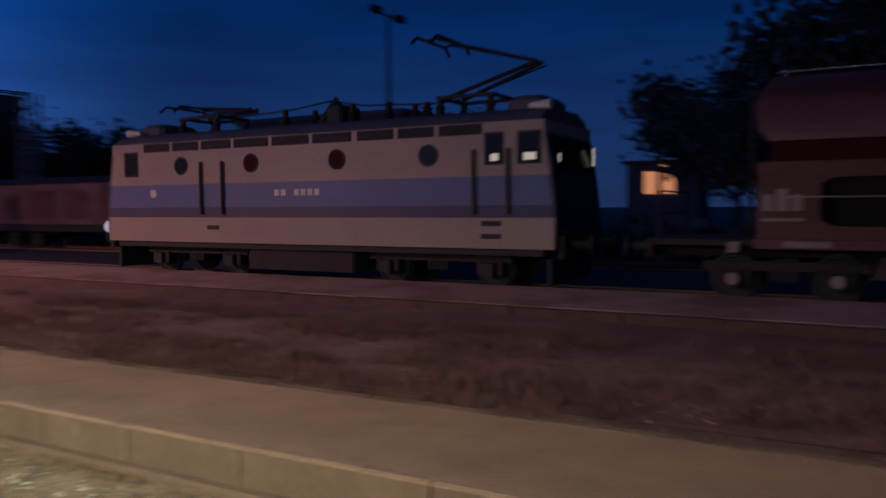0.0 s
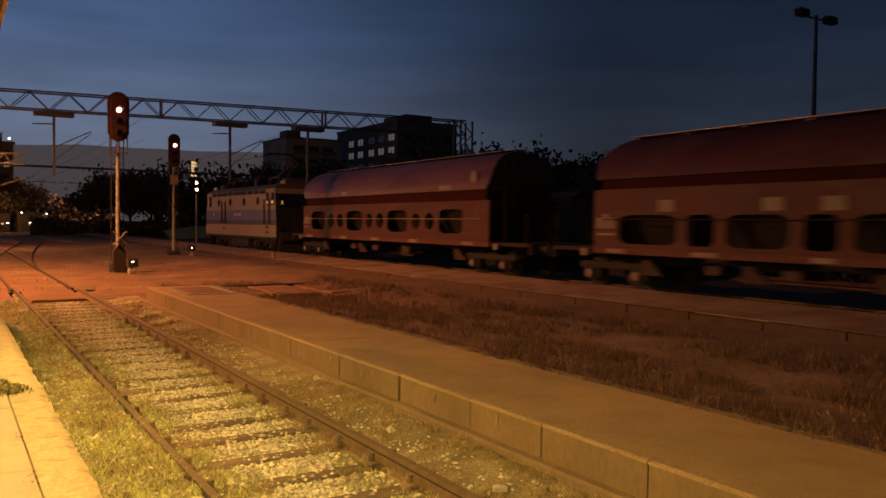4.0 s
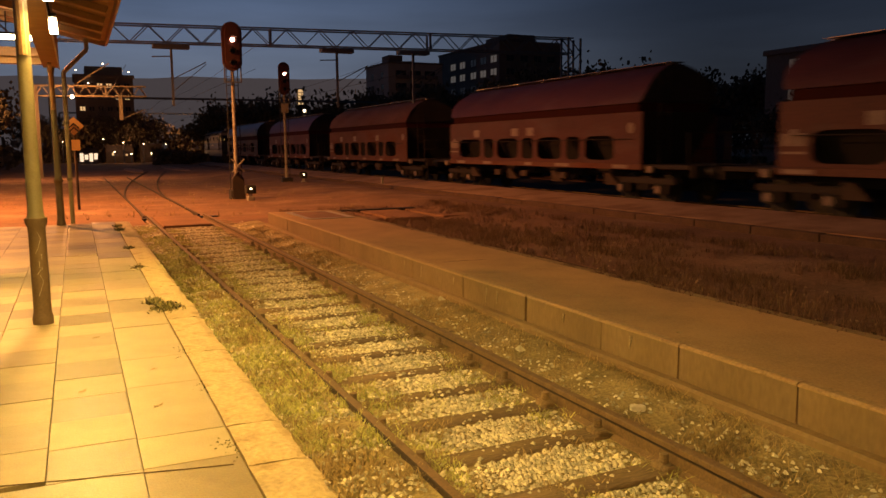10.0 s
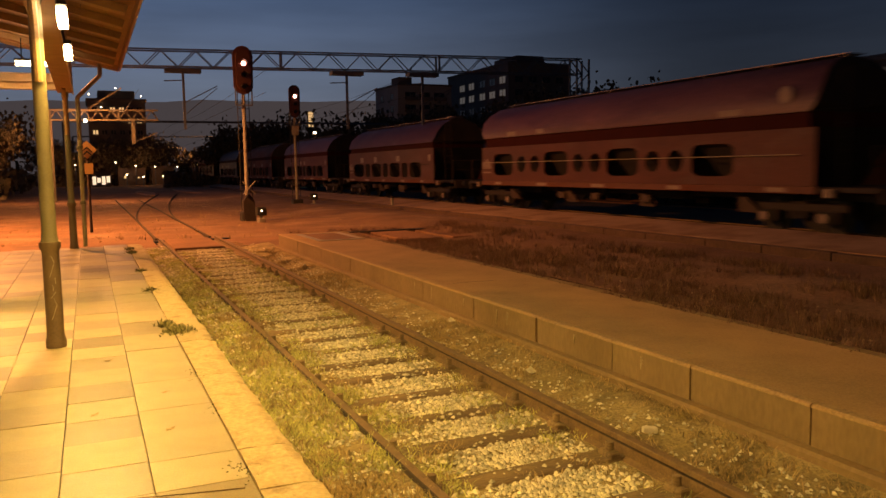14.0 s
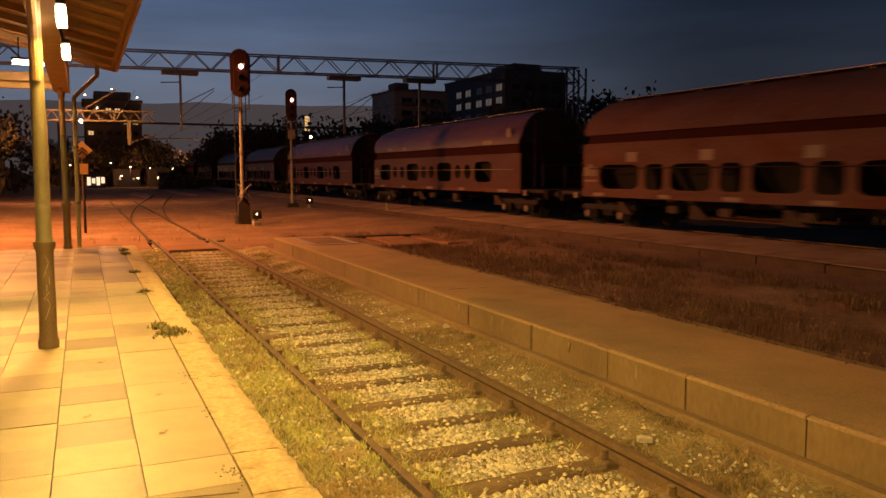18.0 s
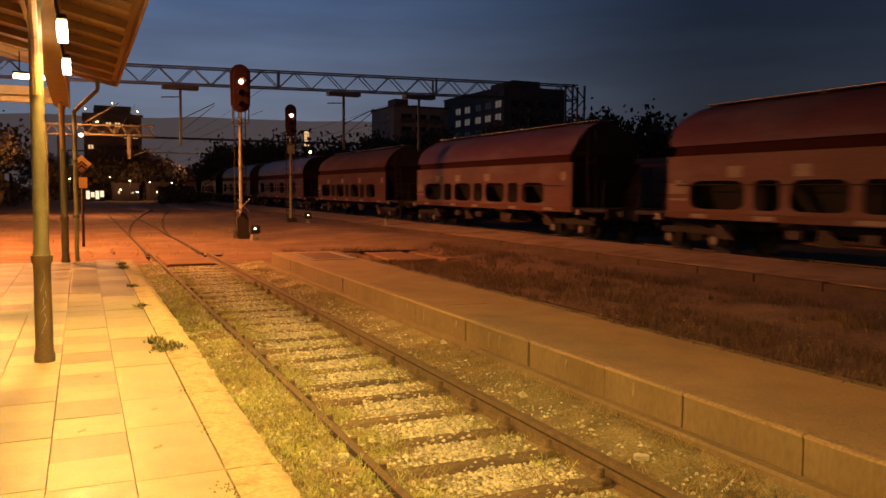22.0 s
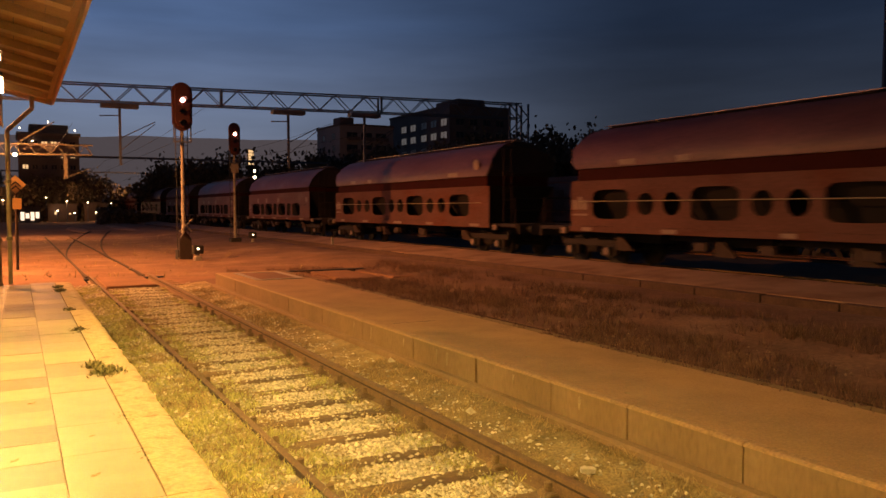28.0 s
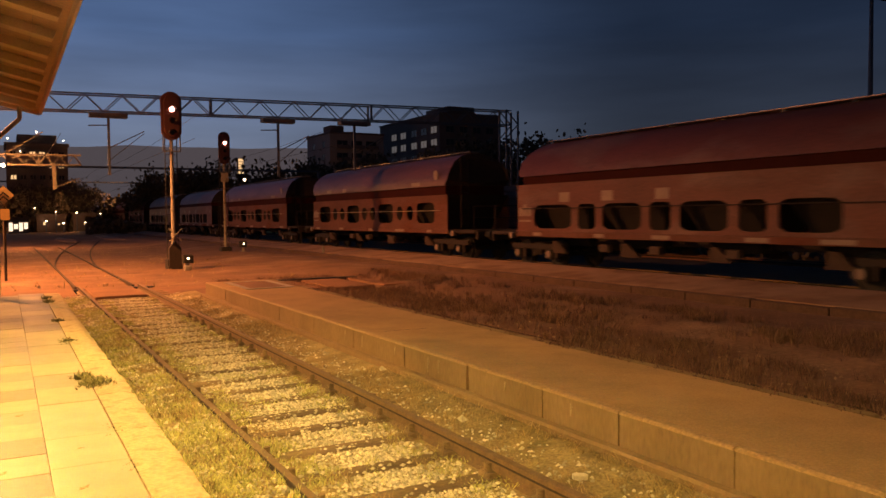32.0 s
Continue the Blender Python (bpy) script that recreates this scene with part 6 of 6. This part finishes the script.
green = [s for s in clumps(560, edge, 4.6, 20, 1.5, 12, 0.07) if patch(s, 1.6, -0.2)] + [s for s in clumps(420, inner, 3.4, 20, 1.2, 10, 0.055) if patch(s, 1.6, -0.15)]
brown = [s for s in clumps(620, edge, 1.6, 14, 1.5, 11, 0.06) if patch(s, 2.2, -0.1)] + clumps(160, inner, 2.5, 18, 1.2, 9, 0.05)
right = [s for s in clumps(420, lambda: rs.uniform(3.32, 4.10), 2, 19, 1.3, 9, 0.06) if patch(s, 1.6, -0.1)]
solid("trackside_grass", blades(green, 0.012, 0.055, 0.0036, 2.2, 6), grass_m, "green grass and weeds along the platform track", "grass", kind="stuff")
solid("dry_grass", blades(brown + right, 0.012, 0.06, 0.0038, 2.0, 6), weed_m, "dry brown weeds among the ballast", "weeds", kind="stuff")
wz = EARTH + 0.0
clump = [(5.85 + 5.9 * rs.random() ** 1.25, -3 + 28 * rs.random() ** 1.1) for _ in range(2300)]
w1 = [(max(5.83, cx_ + rs.gauss(0, 0.16)), cy_ + rs.gauss(0, 0.22), wz - 0.02 + (0.13 * min(1.0, max(0.0, cx_ - 9.6)))) for cx_, cy_ in clump for _k in range(9)]
w1 = [q for q in w1 if patch(q, 0.7, -0.15)]
pale_spots = [q for q in w1 if patch(q, 2.6, 0.2)] + [(5.84 + abs(rs.gauss(0, 0.35)), rs.uniform(-3, 22), wz - 0.01) for _ in range(1500)]
solid("pale_weeds", blades(pale_spots, 0.03, 0.19, 0.0045, 0.9, 6), straw_m, "pale dry weed clumps over the sunken track", "weeds", kind="stuff")
solid("tall_weeds", blades(w1, 0.03, 0.17, 0.0045, 0.9, 6), tall_weed_m, "tall dry weeds over the sunken track", "weeds", kind="stuff")
crumbs = [(rs.gauss(5.70, 0.035), v + rs.gauss(0, 0.12), ISLE - 0.006) for v in [rs.uniform(-2, 18) for _ in range(60)] for _k in range(9)]
solid("edge_weeds", blades([q for q in crumbs if q[0] < 5.79], 0.006, 0.03, 0.006, 2.0, 4), tall_weed_m, "dark weeds and dirt along the back edge of the middle platform", "weeds", kind="stuff")
solid("yard_stones", stones(5200, lambda: (rs.choice((5.85 + abs(rs.gauss(0, 0.5)), rs.uniform(5.9, 13.0))), -3 + 27 * rs.random() ** 1.2, wz - 0.005), 0.012, 0.04), stone_grey, "dull stones scattered over the trodden yard", "gravel", kind="stuff")
w2 = [(rs.uniform(-8, 14), rs.uniform(24, 60), wz) for _ in range(1800)]
solid("yard_weeds", blades(w2, 0.04, 0.18, 0.008, 0.8, 4), weed_m, "low scattered weeds over the yard", "weeds", kind="stuff")
# plants in the kerb joint
for i, (x, y, n_, h_) in enumerate(((0.69, 7.0, 90, 0.05), (0.62, 7.35, 45, 0.045), (0.65, 3.55, 12, 0.014), (0.645, 4.55, 12, 0.012), (0.64, 5.4, 8, 0.01), (0.64, 9.6, 30, 0.03), (0.64, 11.6, 30, 0.035), (0.66, 14.3, 60, 0.05), (0.66, 15.0, 40, 0.05))):
    sh = blades([(rs.gauss(0, 0.045 if i == 0 else 0.02), rs.gauss(0, 0.08), 0) for _ in range(n_)], 0.008, h_, 0.008, 1.9, 5)
    tagged(part("kerb_weed", sh, joint_weed_m, at=pose(x, y, NEAR - 0.006)), "small dark green weed growing in the kerb joint", "weed", "weeds in the kerb joint", kind="stuff")

# dry leaves lying on the paving and the middle platform
for x, y, z in ((0.02, 4.75, NEAR), (0.42, 5.05, NEAR), (0.38, 4.3, NEAR), (-0.6, 4.2, NEAR), (0.12, 6.1, NEAR), (4.42, 4.9, ISLE), (4.6, 6.6, ISLE), (4.35, 7.9, ISLE), (4.9, 5.8, ISLE), (4.4, 10.5, ISLE), (5.2, 7.2, ISLE)):
    a_ = rs.uniform(0, 360)
    lf = Shape().add([(-0.03, 0, 0.003), (-0.012, -0.014, 0.008), (0.015, -0.012, 0.004), (0.034, 0.002, 0.012), (0.012, 0.014, 0.006), (-0.015, 0.012, 0.010)], [(0, 1, 2, 5), (2, 3, 4, 5)])
    tagged(part("dry_leaf", lf, weed_m, at=pose(x, y, z + 0.001, 0, 0, a_)), "curled dry brown leaf lying on the paving" if z == NEAR else "dry brown leaf lying on the concrete", "leaf", "fallen leaves")

# ---------------------------------------------------------------- paving pieces, last
kerb_y = [-12, -10.6, -9.2, -7.8, -6.4, -5.0, -3.6, -2.3, -1.0, 0.3, 1.6, 3.32, 3.86, 5.41, 6.58, 8.2, 9.9, 11.6, 13.2, 14.7, PEND]
for a, b in zip(kerb_y, kerb_y[1:]):
    bm = bmesh.new()
    bmesh.ops.create_grid(bm, x_segments=5, y_segments=10, size=0.5)
    L_, W_ = b - a - 0.012, PX - 0.655
    for v in bm.verts:
        u, t = v.co.x, v.co.y
        ex = 0.018 * noise.noise((a, t * 9, 1.0)) + 0.012 * noise.noise((a * 3, t * 25, 2.0)) if u > 0.45 else 0
        dz = 0.006 * noise.noise((u * 4 + a, t * 8, 0)) - (0.012 if u > 0.45 else 0) - (0.010 if abs(t) > 0.47 else 0)
        v.co = (0.655 + (u + 0.5) * W_ + ex, (a + b) / 2 + t * L_, NEAR + 0.004 + dz)
    ret = bmesh.ops.extrude_face_region(bm, geom=bm.faces[:])
    for v in ret["geom"]:
        if isinstance(v, bmesh.types.BMVert):
            v.co.z = NEAR - 0.32
    bmesh.ops.recalc_face_normals(bm, faces=bm.faces[:])
    me = bpy.data.meshes.new("kerb_stone")
    bm.to_mesh(me)
    bm.free()
    me.materials.append(kerb_m)
    part("kerb_stone", me, kerb_m, platform)


def paving(x0, x1, ys_, materials, name, inset=0.0018, lift=0.0):
    """One row of slabs; the materials take turns, now and then out of step."""
    cache = {}
    for i, (a, b) in enumerate(zip(ys_, ys_[1:])):
        material = materials[(i + (rs.random() < 0.12)) % len(materials)]
        key = (round(b - a, 3), material.name)
        if key not in cache:
            s = Shape().box(-(x1 - x0) / 2 + inset, (x1 - x0) / 2 - inset, -(b - a) / 2 + inset, (b - a) / 2 - inset, -0.05, 0.0, 0.0015)
            cache[key] = s.mesh(name, material)
        part(name, cache[key], material, platform, at=pose((x0 + x1) / 2, (a + b) / 2, NEAR + lift + rs.uniform(-0.0015, 0.0015), rs.uniform(-0.12, 0.12), rs.uniform(-0.12, 0.12), 0))


paving(0.245, 0.648, [3.47, 3.85, 4.72, 5.37, 6.38], (slab_m,), "slab", 0.002)
paving(0.245, 0.648, [6.38 + 0.605 * i for i in range(17)], (tile_pale, tile_m), "tile")
paving(0.245, 0.648, [-14.0, -12.6, -11.2, -9.8, -8.4, -7.0, -5.6, -4.2, -2.8, -1.4, 0, 1.2, 2.3, 3.47], (tile_m,), "slab")
for k in range(4):
    paving(0.245 - 1.7 * (k + 1), 0.245 - 1.7 * k, [-14.0, -12.4, -10.8, -9.2, -7.6, -6.0, -4.4, -2.9, -1.4, 0.1, 1.3, 2.4, 3.47], (tile_m,), "slab")
rows_ = [3.47 + 0.398 * i for i in range(32)]
for k in range(7):
    paving(0.245 - 0.372 * (k + 1), 0.245 - 0.372 * k, [v + (0.05 if k % 2 else 0) for v in rows_], ((tile_m, tile_pale), (tile_pale, tile_m))[k % 2], "tile")
rest = Shape()
for k in range(7, 17):
    for a, b in zip(rows_, rows_[1:]):
        rest.box(0.245 - 0.372 * (k + 1) + 0.004, 0.245 - 0.372 * k - 0.004, a + 0.004, b - 0.004, NEAR - 0.05, NEAR, 0.003)
tagged(part("far_tiles", rest, tile_m, platform), kind="stuff")
crk = Shape()
pts = [(-2.2 + 0.2 * k, 3.95 - 0.043 * k + 0.018 * noise.noise((k * 0.9, 6.1, 0))) for k in range(15)]
for a, b in zip(pts, pts[1:]):
    crk.bar((a[0], a[1], NEAR + 0.001), (b[0], b[1], NEAR + 0.001), 0.004, 0.004)
part("paving_crack", crk, grout_m, platform, "dark crack across the paving")


# ---------------------------------------------------------------- what moves
def motions():
    """The train rolls away along the main track, slowing down; its wheels turn with it."""
    times = [0.5 * i for i in range(65)]
    turn = math.radians(75)
    for ob, wheels, y0 in TRAIN:
        walk(ob, [(t, pose(TRAIN_X, y0 + travelled(t), 0)) for t in times])
    rolling, last = [], -9.0
    for f in range(0, 32 * FPS + 1):
        a = travelled(f / FPS) / WHEEL_R
        if a - last >= turn * 0.55 or f == 32 * FPS:
            rolling.append((f / FPS, a))
            last = a
    for ob, wheels, y0 in TRAIN:
        for w in wheels:
            loc = w.matrix_basis.translation.copy()
            walk(w, [(t, Matrix.Translation(loc) @ Matrix.Rotation(-a, 4, "X")) for t, a in rolling])


motions()
